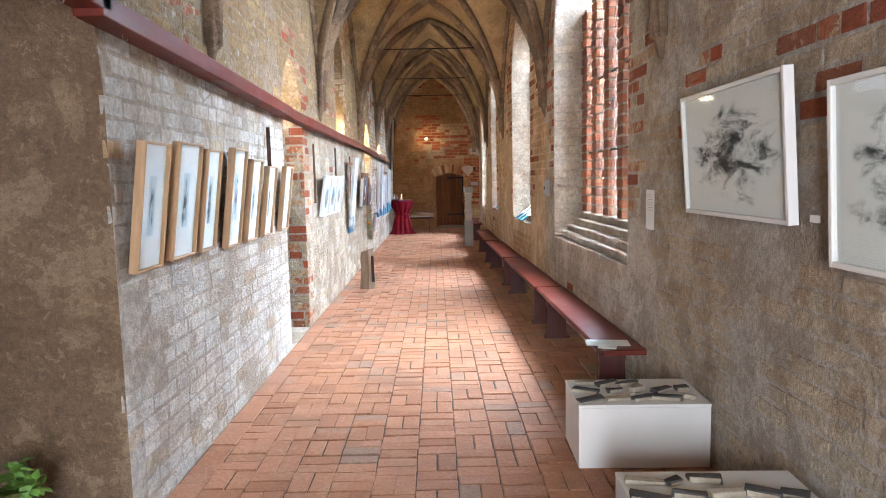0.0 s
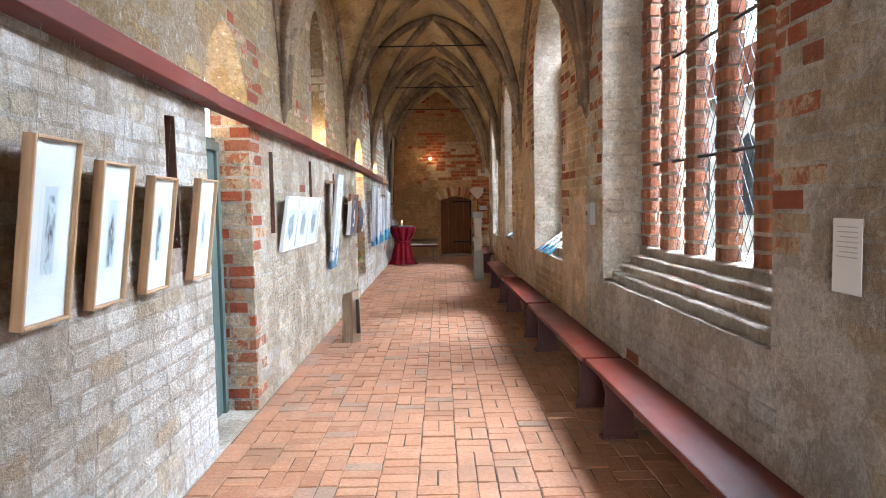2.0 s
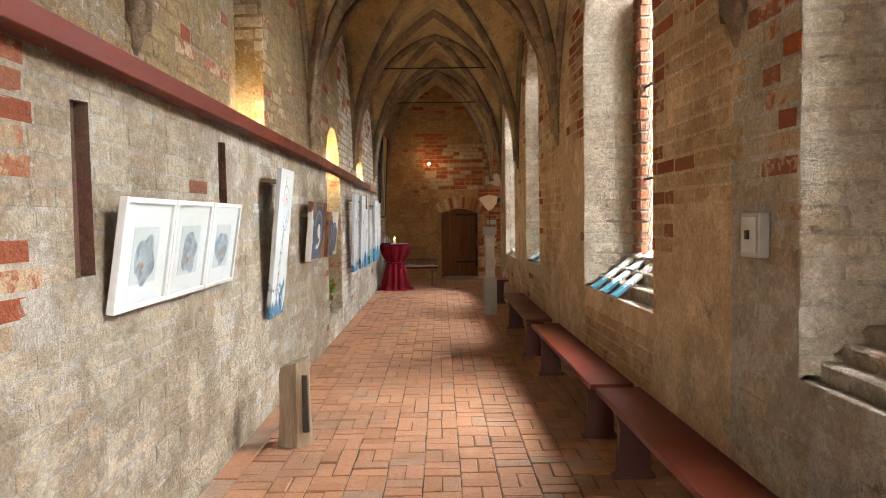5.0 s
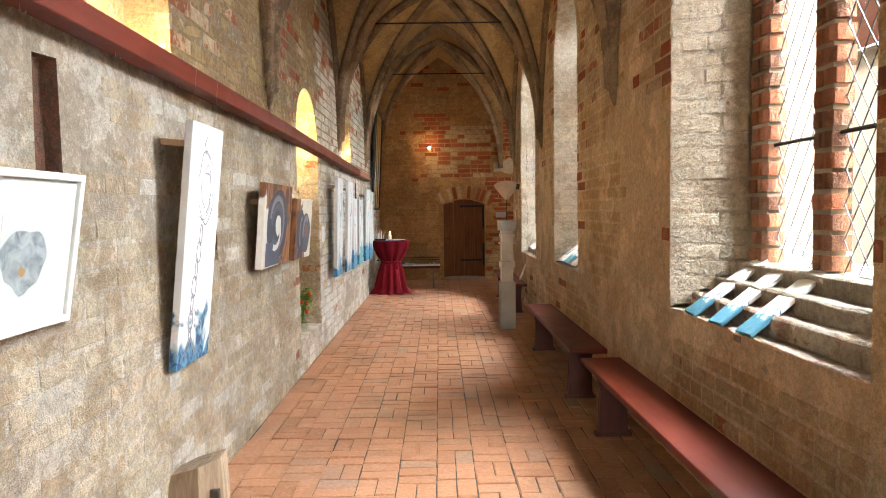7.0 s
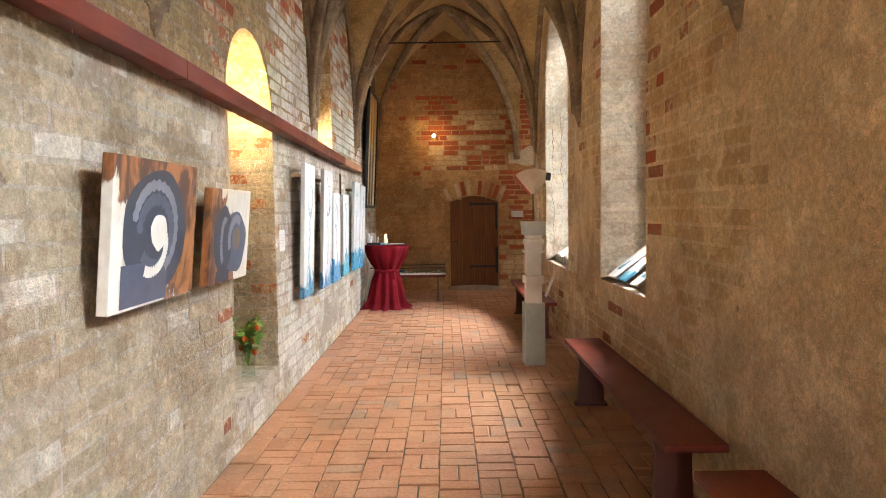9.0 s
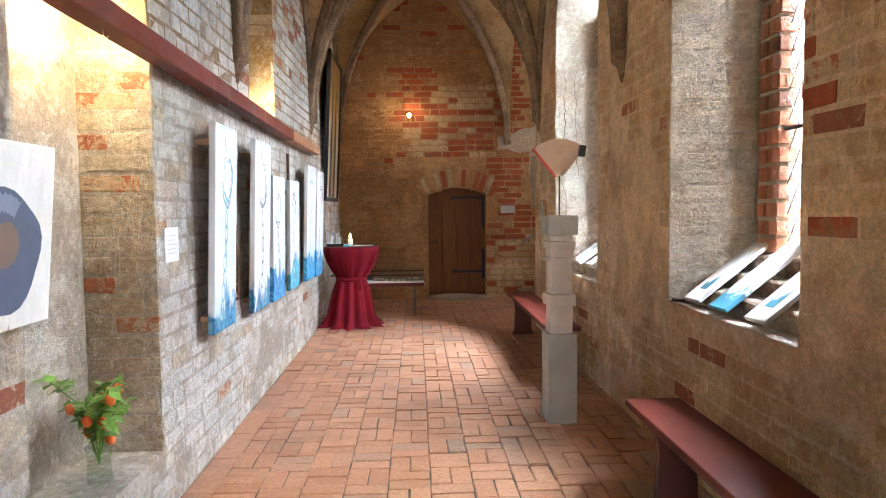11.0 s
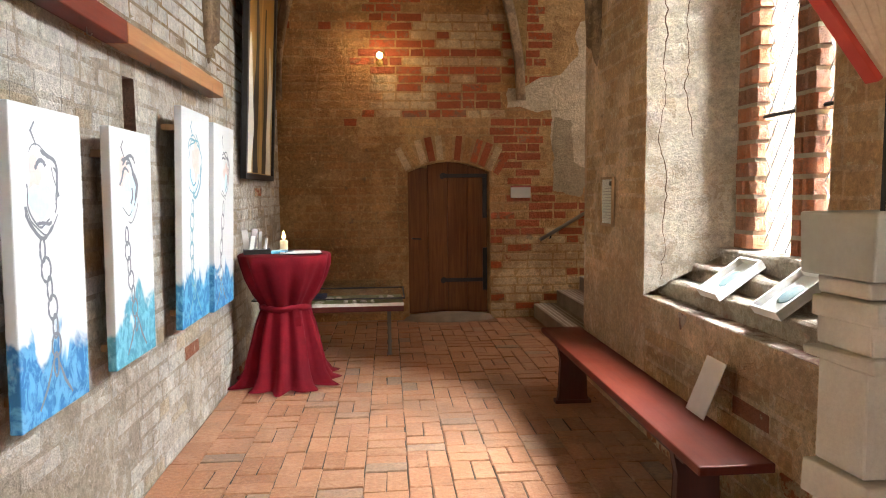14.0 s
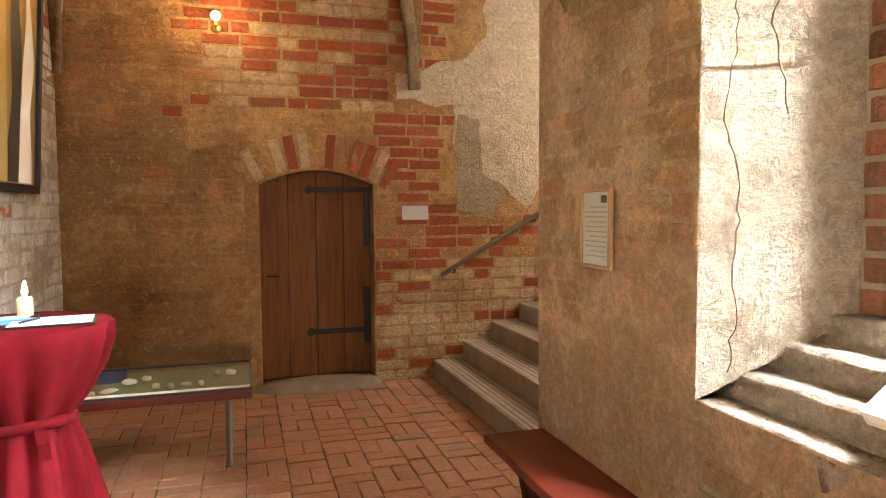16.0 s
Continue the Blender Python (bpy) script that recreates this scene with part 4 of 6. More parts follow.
def rect_frame(w, h, bar, depth, bevel=0.003):
    """Four mitred-looking bars round a w x h picture, from y = 0 to depth."""
    bm = bmesh.new()
    for x0, z0, x1, z1 in ((-w / 2, 0, -w / 2 + bar, h), (w / 2 - bar, 0, w / 2, h), (-w / 2 + bar, 0, w / 2 - bar, bar), (-w / 2 + bar, h - bar, w / 2 - bar, h)):
        box(x0, 0, z0, x1, depth, z1, 0, bm)
    if bevel:
        bmesh.ops.bevel(bm, geom=[e for e in bm.edges if e.calc_length() > depth * 1.01], offset=bevel, segments=1, affect="EDGES")
    return bm


def blob(w, h, seed, y=0.0, n=26, rough=0.25):
    """A flat uneven shape w x h about the origin."""
    bm = bmesh.new()
    vs = []
    for k in range(n):
        a = 2 * math.pi * k / n
        r = 1 + rough * noise.noise((math.cos(a) * 1.5, math.sin(a) * 1.5, seed * 5.3)) * 2
        vs.append(bm.verts.new((w / 2 * r * math.cos(a), y, h / 2 * r * math.sin(a))))
    bm.faces.new(vs)
    return bm


def framed(name, label, w, h, bar, depth, frame_mat, mount_mat, category="picture", group="", glazed=True):
    p = thing(name, label, category, group)
    part("frame", rect_frame(w, h, bar, depth), frame_mat, p)
    part("backing", box(-w / 2 + 0.004, 0.002, 0.004, w / 2 - 0.004, 0.008, h - 0.004), frame_mat, p)
    part("mount", box(-w / 2 + bar, 0.008, bar, w / 2 - bar, depth * 0.55, h - bar), mount_mat, p, "white mount")
    if glazed:
        g = part("glazing", box(-w / 2 + bar, depth * 0.8, bar, w / 2 - bar, depth * 0.8 + 0.002, h - bar), GLASS, p, "clear picture glass")
        g.visible_shadow = False
    return p


# seven narrow prints in pale wood frames
for k, (y, w, z, h) in enumerate([(3.01, 0.29, 1.20, 0.61), (3.42, 0.33, 1.21, 0.62), (3.85, 0.25, 1.21, 0.60), (4.33, 0.29, 1.18, 0.66), (4.78, 0.27, 1.18, 0.60), (5.25, 0.27, 1.18, 0.56), (5.84, 0.27, 1.18, 0.57)]):
    p = framed("framed_print", "narrow print of a grey figure in a pale wood frame", w, h, 0.013, 0.046, PALE_WOOD, PAPER, "picture", "narrow framed prints")
    part("plate_mark", box(-w * 0.22, 0.0254, h * 0.24, w * 0.22, 0.0258, h * 0.80), plain("toned_paper", (0.66, 0.67, 0.67), 0.9), p, "faint grey printed field")
    part("print", box(-w * 0.13, 0.0259, h * 0.27, w * 0.13, 0.0263, h * 0.74), ink_art(k + 1, 0.42, 0.72, (0.05, 0.065, 0.08), (0.50, 0.54, 0.56), 22, (1.3, 1, 0.5), (0.004 * (k % 3), h * (0.46 + 0.02 * (k % 2)), w * 0.10, h * 0.23)), p, "blue-grey etched figure")
    p.matrix_world = on_wall(-1, y + w / 2, z, 7.5, 0.012)
    for s in (-1, 1):
        part("hanging_wire", tube([Vector((s * w * 0.3, 0.01, h)), Vector((s * w * 0.3, -0.02 * 0, h + 0.36))], 0.0008, 4), STEEL, p)

# three square prints in white frames, side by side
for k in range(3):
    p = framed("framed_print", "square print with a grey oval in a white frame", 0.52, 0.50, 0.024, 0.035, WHITE, PAPER, "picture", "three white frames")
    part("plate_mark", box(-0.13, 0.020, 0.11, 0.13, 0.0215, 0.37), plain("torn_paper", (0.56, 0.56, 0.55), 0.9, 0, 0.2), p, "torn pale grey sheet")
    part("print", moved(blob(0.21, 0.20, k + 4, 0.0220, 30, 0.22), pose(0.004 * k, 0, 0.225)), ink_art(k + 20, 0.40, 0.90, (0.13, 0.155, 0.18), (0.40, 0.43, 0.45), 16), p, "blue-grey washed shape")
    part("print_dot", moved(blob(0.035, 0.028, k + 9, 0.0226), pose(0.02, 0, 0.19)), plain("ochre_ink", (0.36, 0.19, 0.07), 0.8), p, "ochre spot")
    p.matrix_world = on_wall(-1, 7.97 + 0.26 + 0.53 * k, 1.18 + 0.0 * k, 9, 0.012)

# ---- canvases ----


def wash_canvas(seed, bottom, blue):
    """White primed canvas with a blue wash rising from its foot."""
    m, t, b = nodes_of("painted_canvas", 0.75)
    v = local(t)
    sep = t.nodes.new("ShaderNodeSeparateXYZ")
    put(t, v, sep.inputs[0])
    mp = t.nodes.new("ShaderNodeMapping")
    put(t, v, mp.inputs["Vector"])
    mp.inputs["Location"].default_value = (seed * 2.3, 0, seed * 1.7)
    mp.inputs["Scale"].default_value = (1.2, 1, 0.8)
    n = noise_tex(t, 5.0, 4, 0.55, mp.outputs[0], 0.8)
    n2 = noise_tex(t, 5, 4, 0.6, mp.outputs[0])
    edge = calc(t, "ADD", sep.outputs["Z"], calc(t, "MULTIPLY", calc(t, "SUBTRACT", n, 0.5), -0.70))
    mask = step_of(t, edge, bottom + 0.05, bottom - 0.03)
    deep = blend(t, step_of(t, noise_tex(t, 17, 5, 0.65, mp.outputs[0], 1.0), 0.42, 0.60), blue, (blue[0] + 0.08, blue[1] + 0.17, blue[2] + 0.19))
    pale = blend(t, calc(t, "MULTIPLY", step_of(t, n2, 0.55, 0.75), 0.35), (0.58, 0.59, 0.58), (0.42, 0.51, 0.54))
    put(t, blend(t, mask, pale, deep), b.inputs["Base Color"])
    relief(t, b, noise_tex(t, 400, 2, 0.5, v), 0.15, 0.001)
    return m


def ribbon(points, width, y):
    """A flat brush line in the plane of a picture."""
    bm = bmesh.new()
    prev = None
    for i, (x, z) in enumerate(points):
        a, b = points[max(i - 1, 0)], points[min(i + 1, len(points) - 1)]
        dx, dz = b[0] - a[0], b[1] - a[1]
        l = math.hypot(dx, dz) or 1
        wd = width * (0.6 + 0.6 * abs(math.sin(i * 1.7)))
        cur = [bm.verts.new((x - dz / l * wd / 2, y, z + dx / l * wd / 2)), bm.verts.new((x + dz / l * wd / 2, y, z - dx / l * wd / 2))]
        if prev:
            bm.faces.new((prev[0], prev[1], cur[1], cur[0]))
        prev = cur
    return bm


GRAPHITE = plain("graphite_line", (0.16, 0.17, 0.19), 0.7, 0, 0.3)
PALE_LINE = plain("pale_blue_line", (0.13, 0.30, 0.36), 0.7, 0, 0.3)


def canvas(label, w, h, seed, bottom, blue, line):
    c = thing("painted_canvas", label, "painting", "tall canvases along the wall")
    d = 0.038
    for z in (0.06, h - 0.12):
        part("batten", box(-w * 0.3, -0.20, z, w * 0.3, 0.0, z + 0.03), PALE_WOOD, c, "wooden spacer behind the canvas")
    for s in (-1, 1):
        part("hanging_wire", tube([Vector((s * w * 0.35, 0.01, h - 0.01)), Vector((s * w * 0.35, 0.01, h + 0.24))], 0.0008, 4), STEEL, c)
    body = part("stretched_canvas", box(-w / 2, 0, 0, w / 2, d, h, 0.004), wash_canvas(seed, bottom, blue), c)
    rnd = random.Random(seed)
    # a chain of links rising from the foot to a sickle-shaped head with broken strokes
    foot, neck, cx = bottom * 0.55, h * 0.58, w * 0.10
    sway = lambda f: cx + w * 0.09 * math.sin(3.1 * f + seed)
    for q in range(7):
        f0, f1 = q / 7, (q + 1) / 7
        za, zb = foot + (neck - foot) * f0, foot + (neck - foot) * f1
        mid, half, r1 = (za + zb) / 2, (zb - za) * 0.62, w * (0.035 + 0.03 * (q % 2))
        loop = [(sway((f0 + f1) / 2) + r1 * math.cos(a * 0.42), mid + half * math.sin(a * 0.42)) for a in range(16)]
        part("link", ribbon(loop, 0.011, d + 0.0014 + 0.0002 * (q % 3)), line, c, "drawn chain link")
    for s in (-1, 1):
        part("stem", ribbon([(sway(0) + s * w * 0.03, foot + 0.05), (sway(0) + s * w * 0.13, foot * 0.6 + 0.02), (sway(0) + s * w * 0.24, foot * 0.2 + 0.015)], 0.012, d + 0.0021), line, c, "splayed drawn root")
    hx, hz = sway(1.0) - w * 0.04, neck + h * 0.16
    rx, rz = w * 0.27, h * 0.145
    for q in range(3):
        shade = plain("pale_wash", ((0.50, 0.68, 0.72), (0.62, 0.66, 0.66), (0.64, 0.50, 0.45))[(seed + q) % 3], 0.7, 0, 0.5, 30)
        part("petal_wash", moved(blob(rx * rnd.uniform(0.6, 1.3), rz * rnd.uniform(0.6, 1.3), seed + q, d + 0.0005 + 0.0002 * q, 30, 0.35), pose(hx + rnd.uniform(-0.4, 0.4) * rx, 0, hz + rnd.uniform(-0.5, 0.4) * rz)), shade, c, "pale watery petal")
    for q in range(9):
        a0, span, k = rnd.uniform(0.2, 4.6), rnd.uniform(0.9, 2.3), rnd.uniform(0.45, 1.05)
        arc = [(hx + rx * k * (1 + 0.10 * math.sin(5 * a + q)) * math.cos(a), hz + rz * k * (1 + 0.10 * math.cos(4 * a + q)) * math.sin(a)) for a in (a0 + span * i / 12 for i in range(13))]
        part("blossom", ribbon(arc, rnd.uniform(0.004, 0.015), d + 0.0014 + 0.0001 * q), line, c, "broken brush stroke of a flower head")
    part("tip", ribbon([(hx + rx * 0.2, hz + rz * 0.95), (hx + rx * 0.45, hz + rz * 1.25), (hx + rx * 0.25, hz + rz * 1.45)], 0.010, d + 0.0016), line, c, "curled drawn tip")
    return c


BLUE, TEAL, DEEP = (0.03, 0.13, 0.26), (0.06, 0.25, 0.34), (0.012, 0.05, 0.13)
CANVASES = [(10.38, 0.43, 0.79, 1.19, DEEP, GRAPHITE, 0.17, 6.0), (15.10, 0.43, 0.77, 1.18, BLUE, PALE_LINE, 0.17, 2.0), (16.0, 0.48, 0.75, 1.20, BLUE, GRAPHITE, 0.13, 2.0), (16.64, 0.45, 0.735, 1.0, (0.02, 0.14, 0.32), GRAPHITE, 0.24, 1.0),
            (17.34, 0.45, 0.74, 0.99, TEAL, GRAPHITE, 0.24, 1.0), (18.2, 0.53, 0.73, 1.19, (0.02, 0.17, 0.34), PALE_LINE, 0.26, 2.0), (18.84, 0.52, 0.71, 1.19, (0.02, 0.15, 0.33), GRAPHITE, 0.20, 2.0)]
for k, (y, w, z, h, blue, line, bot, lean) in enumerate(CANVASES):
    c = canvas("tall white canvas with a drawn flower and blue washed foot", w, h, k + 1, bot, blue, line)
    c.matrix_world = on_wall(-1, y + w / 2, z, lean, 0.065 if k else 0.03)


def spiral(cx, cz, rx, rz, a0, a1, k0=1.0, k1=1.0, n=34):
    out = []
    for i in range(n + 1):
        f = i / n
        a, k = a0 + (a1 - a0) * f, k0 + (k1 - k0) * f
        out.append((cx + rx * k * math.cos(a), cz + rz * k * math.sin(a)))
    return out


def earthy_paint(seed, w, h, pale_right):
    """Rust and umber above, bone white running down, with soft drips."""
    m, t, b = nodes_of("earthy_painting", 0.6)
    v = local(t)
    sep = t.nodes.new("ShaderNodeSeparateXYZ")
    put(t, v, sep.inputs[0])
    mp = t.nodes.new("ShaderNodeMapping")
    put(t, v, mp.inputs["Vector"])
    mp.inputs["Location"].default_value, mp.inputs["Scale"].default_value = (seed * 3.1, 0, seed * 1.9), (1.7, 1, 0.7)
    n, f = noise_tex(t, 4.5, 4, 0.6, mp.outputs[0], 0.6), noise_tex(t, 16, 5, 0.7, mp.outputs[0])
    col = blend(t, step_of(t, n, 0.42, 0.58), (0.30, 0.115, 0.035), (0.07, 0.03, 0.018))
    side = calc(t, "MULTIPLY", sep.outputs["X"], (-1.3 if pale_right else 1.1) / w)
    low = calc(t, "ADD", calc(t, "MULTIPLY", sep.outputs["Z"], (0.5 if pale_right else -0.9) / h), side)
    edge = calc(t, "ADD", low, calc(t, "ADD", calc(t, "MULTIPLY", n, 1.3), calc(t, "MULTIPLY", f, 0.25)))
    col = blend(t, step_of(t, edge, 0.95 if pale_right else 0.58, 1.02 if pale_right else 0.66), col, (0.58, 0.55, 0.49))
    put(t, shade_of(t, col, f, 0.5), b.inputs["Base Color"])
    return m


def ring_painting(y, w, z, h, second):
    c = thing("ring_painting", "rust and bone white panel with two linked slate-blue rings" if second else "rust and bone white panel with a dark coiled slate ring", "painting", "pair of ring paintings")
    part("board", box(-w / 2, 0, 0, w / 2, 0.045, h, 0.004), earthy_paint(2 + second, w, h, second), c)
    dark, mid, grey = plain("slate_paint", (0.030, 0.036, 0.055), 0.6, 0, 0.6, 12), plain("slate_blue_paint", (0.060, 0.070, 0.105), 0.6, 0, 0.5, 12), plain("grey_violet_paint", (0.16, 0.165, 0.20), 0.6, 0, 0.5, 12)
    pale, umber = plain("bone_paint_dab", (0.62, 0.60, 0.55), 0.6), plain("umber_paint_dab", (0.13, 0.08, 0.05), 0.6)
    if second:
        part("ring", moved(blob(w * 0.62, h * 0.66, 5, 0.0462, 30, 0.07), pose(-w * 0.10, 0, h * 0.42)), mid, c, "slate-blue oval")
        part("ring", moved(blob(w * 0.42, h * 0.74, 8, 0.0466, 30, 0.07), pose(w * 0.20, 0, h * 0.45)), dark, c, "dark slate oval")
        part("core", moved(blob(w * 0.20, h * 0.26, 3, 0.0470, 24, 0.1), pose(-w * 0.14, 0, h * 0.46)), umber, c, "umber core")
        part("stroke", ribbon(spiral(-w * 0.12, h * 0.46, w * 0.17, h * 0.22, -0.5, 2.2), 0.05, 0.0474), grey, c, "pale grey stroke")
        part("stroke", ribbon(spiral(w * 0.18, h * 0.45, w * 0.07, h * 0.22, -1.4, 2.0), 0.04, 0.0478), grey, c, "pale grey stroke")
        part("foot_stroke", box(w * 0.02, 0.0462, h * 0.02, w * 0.34, 0.0466, h * 0.14), dark, c, "dark painted foot")
    else:
        part("ring", moved(blob(w * 0.74, h * 0.90, 3, 0.0462, 34, 0.06), pose(0.02, 0, h * 0.51)), dark, c, "dark slate oval")
        part("foot_stroke", box(-w * 0.12, 0.0464, h * 0.02, w * 0.40, 0.0467, h * 0.30), mid, c, "dark painted foot")
        part("stroke", ribbon(spiral(0.03, h * 0.52, w * 0.25, h * 0.31, 0.2, 4.2), 0.045, 0.0470), grey, c, "grey brushed ring")
        part("stroke", ribbon(spiral(0.03, h * 0.50, w * 0.19, h * 0.23, 0.0, 5.6), 0.05, 0.0474), mid, c, "slate-blue brushed ring")
        part("core", moved(blob(w * 0.19, h * 0.26, 6, 0.0478, 24, 0.12), pose(0.0, 0, h * 0.50)), pale, c, "bone white core")
        part("core", ribbon(spiral(0.06, h * 0.42, w * 0.16, h * 0.18, 2.8, 5.2, 1.0, 1.1), 0.045, 0.0482), pale, c, "bone white tail")
    part("batten", box(-w * 0.3, -0.12, h * 0.74, w * 0.3, 0.0, h * 0.80), PALE_WOOD, c, "wooden spacer behind the panel")
    c.matrix_world = on_wall(-1, y + w / 2, z, 5, 0.06)


ring_painting(11.78, 0.80, 1.15, 0.60, 0)
ring_painting(12.80, 0.66, 1.14, 0.52, 1)


def gold_panel():
    w, h = 1.30, 1.95
    c = framed("gilded_painting", "tall gilt painting of pale and dark trunks in a black frame", w, h, 0.05, 0.05, BLACK, plain("gilding", (0.42, 0.27, 0.07), 0.35, 0.6, 0.5, 6), "painting", "", False)
    white, black = plain("bone_white_paint", (0.72, 0.69, 0.60), 0.6), plain("black_brown_paint", (0.03, 0.022, 0.015), 0.5)
    for k, (x, wd, mat, top) in enumerate([(-0.42, 0.24, white, 1.25), (-0.20, 0.20, black, 1.55), (0.0, 0.13, plain("gilding_light", (0.60, 0.42, 0.14), 0.35, 0.5), 1.85), (0.20, 0.22, black, 1.6), (0.44, 0.24, white, 1.2)]):
        bm = bmesh.new()
        prev = None
        for i in range(15):
            z = 0.06 + (top - 0.06) * i / 14
            hw = wd / 2 * (1 - 0.75 * (i / 14) ** 2) * (1 + 0.18 * math.sin(i * 0.9 + k))
            cx = x + 0.03 * math.sin(i * 0.5 + k * 2)
            cur = [bm.verts.new((cx - hw, 0.029 + 0.0008 * k, z)), bm.verts.new((cx + hw, 0.029 + 0.0008 * k, z))]
            if prev:
                bm.faces.new((prev[0], prev[1], cur[1], cur[0]))
            prev = cur
        part("painted_trunk", bm, mat, c, "upright painted trunk")
    c.matrix_world = on_wall(-1, 20.72, 1.58, 3, 0.02)


gold_panel()

# ---- green door in the first niche ----


def green_door():
    d = tagged(new("door_1"), "grey-green painted door with an arched fanlight", "door", kind="structure")
    x = XL - 0.30
    part("door_leaf", box(x, 6.30, 0.0, x + 0.045, 7.16, 2.0, 0.004), GREEN, d)
    for k in range(6):
        part("board", box(x + 0.045, 6.31 + k * 0.141, 0.02, x + 0.052, 6.445 + k * 0.141, 1.98, 0.003), GREEN, d)
    part("frame_post", box(x - 0.01, 7.15, 0.0, x + 0.075, 7.215, 2.06, 0.005), GREEN, d)
    part("transom", box(x - 0.01, 6.30, 2.0, x + 0.08, 7.21, 2.07, 0.006), GREEN, d)
    part("fanlight_bar", box(x, 6.30, 2.07, x + 0.05, 7.215, 2.10, 0.004), GREEN, d)
    pts = arch_points(6.32, 7.20, 2.10, 2.25, 2.80)
    bm = bmesh.new()
    bm.faces.new([bm.verts.new((x + 0.02, u, v)) for u, v in pts])
    part("fanlight", bm, glowing("daylit_glass", (0.92, 0.97, 1.0), 2.2), d, "bright daylit fanlight glass")
    s = thing("door_notice", "printed paper notice with a red band on the green door", "notice")
    part("sheet", box(x + 0.0535, 6.72, 1.36, x + 0.055, 7.04, 1.60), PAPER, s)
    part("band", box(x + 0.0555, 6.72, 1.545, x + 0.0562, 7.04, 1.59), plain("red_print", (0.35, 0.02, 0.03), 0.7), s, "red printed band")
    part("photo", box(x + 0.0555, 6.94, 1.40, x + 0.0562, 7.03, 1.52), INK, s, "small grey picture")
    for k in range(6):
        part("text_line", box(x + 0.0555, 6.74, 1.40 + 0.02 * k, x + 0.0562, 6.90 - 0.02 * (k % 3), 1.406 + 0.02 * k), INK, s, "unreadable printed line")


green_door()

# ---- log and plants ----


def oak_block():
    o = thing("oak_block", "weathered split oak block standing on the brick floor", "wood block")
    bm = bmesh.new()
    pts = [(-0.10, -0.06), (0.02, -0.085), (0.095, -0.03), (0.08, 0.085), (-0.04, 0.10), (-0.105, 0.05)]
    rows = []
    for k in range(9):
        f = k / 8
        s = 1.12 - 0.16 * f + 0.03 * math.sin(k * 1.3)
        rows.append([bm.verts.new((x * s + 0.008 * noise.noise((x * 20, y * 20, k)), y * s + 0.01 * noise.noise((x * 9, k, y * 9)), 0.58 * f + (0.03 * x / 0.1 if k == 8 else 0))) for x, y in pts])
    for a, b in zip(rows, rows[1:]):
        for i in range(6):
            bm.faces.new((a[i], a[(i + 1) % 6], b[(i + 1) % 6], b[i]))
    bm.faces.new(rows[0][::-1]), bm.faces.new(rows[-1])
    part("block", bm, wooden("weathered_oak", (0.34, 0.25, 0.16), (0.20, 0.13, 0.08), 2, 0.8, 6, 0.8), o)
    # near-black slab set on the right of the block's front
    part("dark_face", box(0.055, -0.08, 0.10, 0.10, -0.052, 0.50, 0.006, None, 0.008), plain("near_black_face", (0.03, 0.02, 0.014), 0.7, 0, 0.5), o, "near-black right side")
    o.matrix_world = pose(-1.04, 9.78, 0.0, 0, 0, 0)


oak_block()


def potted_plant(name, label, x, y, z, flowers, seed, r=0.22, h=0.34, glass=False):
    rnd = random.Random(seed)
    o = thing(name, label, "plant")
    if glass:
        part("vase", lathe([(0.045, 0.0), (0.05, 0.01), (0.045, 0.10), (0.055, 0.16)], 16), glass_material("vase_glass", (0.85, 0.92, 0.88)), o, "clear glass vase", True)
    else:
        part("pot", lathe([(0.06, 0.0), (0.085, 0.13), (0.095, 0.13), (0.095, 0.155), (0.08, 0.155), (0.075, 0.14)], 18), TERRACOTTA, o, "terracotta pot", True)
    stems = bmesh.new()
    leaves = bmesh.new()
    tips = []
    for k in range(13):
        a, lean = rnd.uniform(0, 6.28), rnd.uniform(0.15, 1.0)
        end = Vector((r * lean * math.cos(a), r * lean * math.sin(a), 0.15 + h * rnd.uniform(0.35, 1.0)))
        mid = Vector((end.x * 0.35, end.y * 0.35, 0.15 + (end.z - 0.15) * 0.6))
        tube([Vector((0, 0, 0.08)), mid, end], 0.003, 5, stems)
        tips.append(end)
        for q in range(16):
            f = rnd.uniform(0.3, 1.05)
            p = mid.lerp(end, f) if f > 0.4 else Vector((0, 0, 0.12)).lerp(mid, f * 2)
            d = Vector((rnd.uniform(-1, 1), rnd.uniform(-1, 1), rnd.uniform(-0.4, 0.6))).normalized()
            s = d.cross(Vector((0, 0, 1))).normalized() * rnd.uniform(0.016, 0.030)
            ln = rnd.uniform(0.045, 0.085)
            vs = [leaves.verts.new(c) for c in (p, p + d * ln * 0.5 + s, p + d * ln + Vector((0, 0, -0.008)), p + d * ln * 0.5 - s)]
            leaves.faces.new(vs)
    part("stem", stems, LEAF, o)
    part("foliage", leaves, LEAF, o)
    for k in range(flowers):
        e = tips[k % len(tips)] + Vector((rnd.uniform(-0.03, 0.03), rnd.uniform(-0.03, 0.03), rnd.uniform(-0.12, 0.02)))
        bm = bmesh.new()
        bmesh.ops.create_icosphere(bm, subdivisions=2, radius=0.022)
        for v in bm.verts:
            v.co *= 1 + 0.25 * noise.noise(v.co * 60)
            v.co.z *= 1.15
        part("blossom", moved(bm, Matrix.Translation(e)), PETAL, o, "orange-red lantern blossom", True)
    o.matrix_world = pose(x, y, z)


potted_plant("niche_flowers", "orange lantern flowers in a glass in the wall niche", -1.56, 14.22, 0.31, 9, 4, 0.20, 0.36, True)
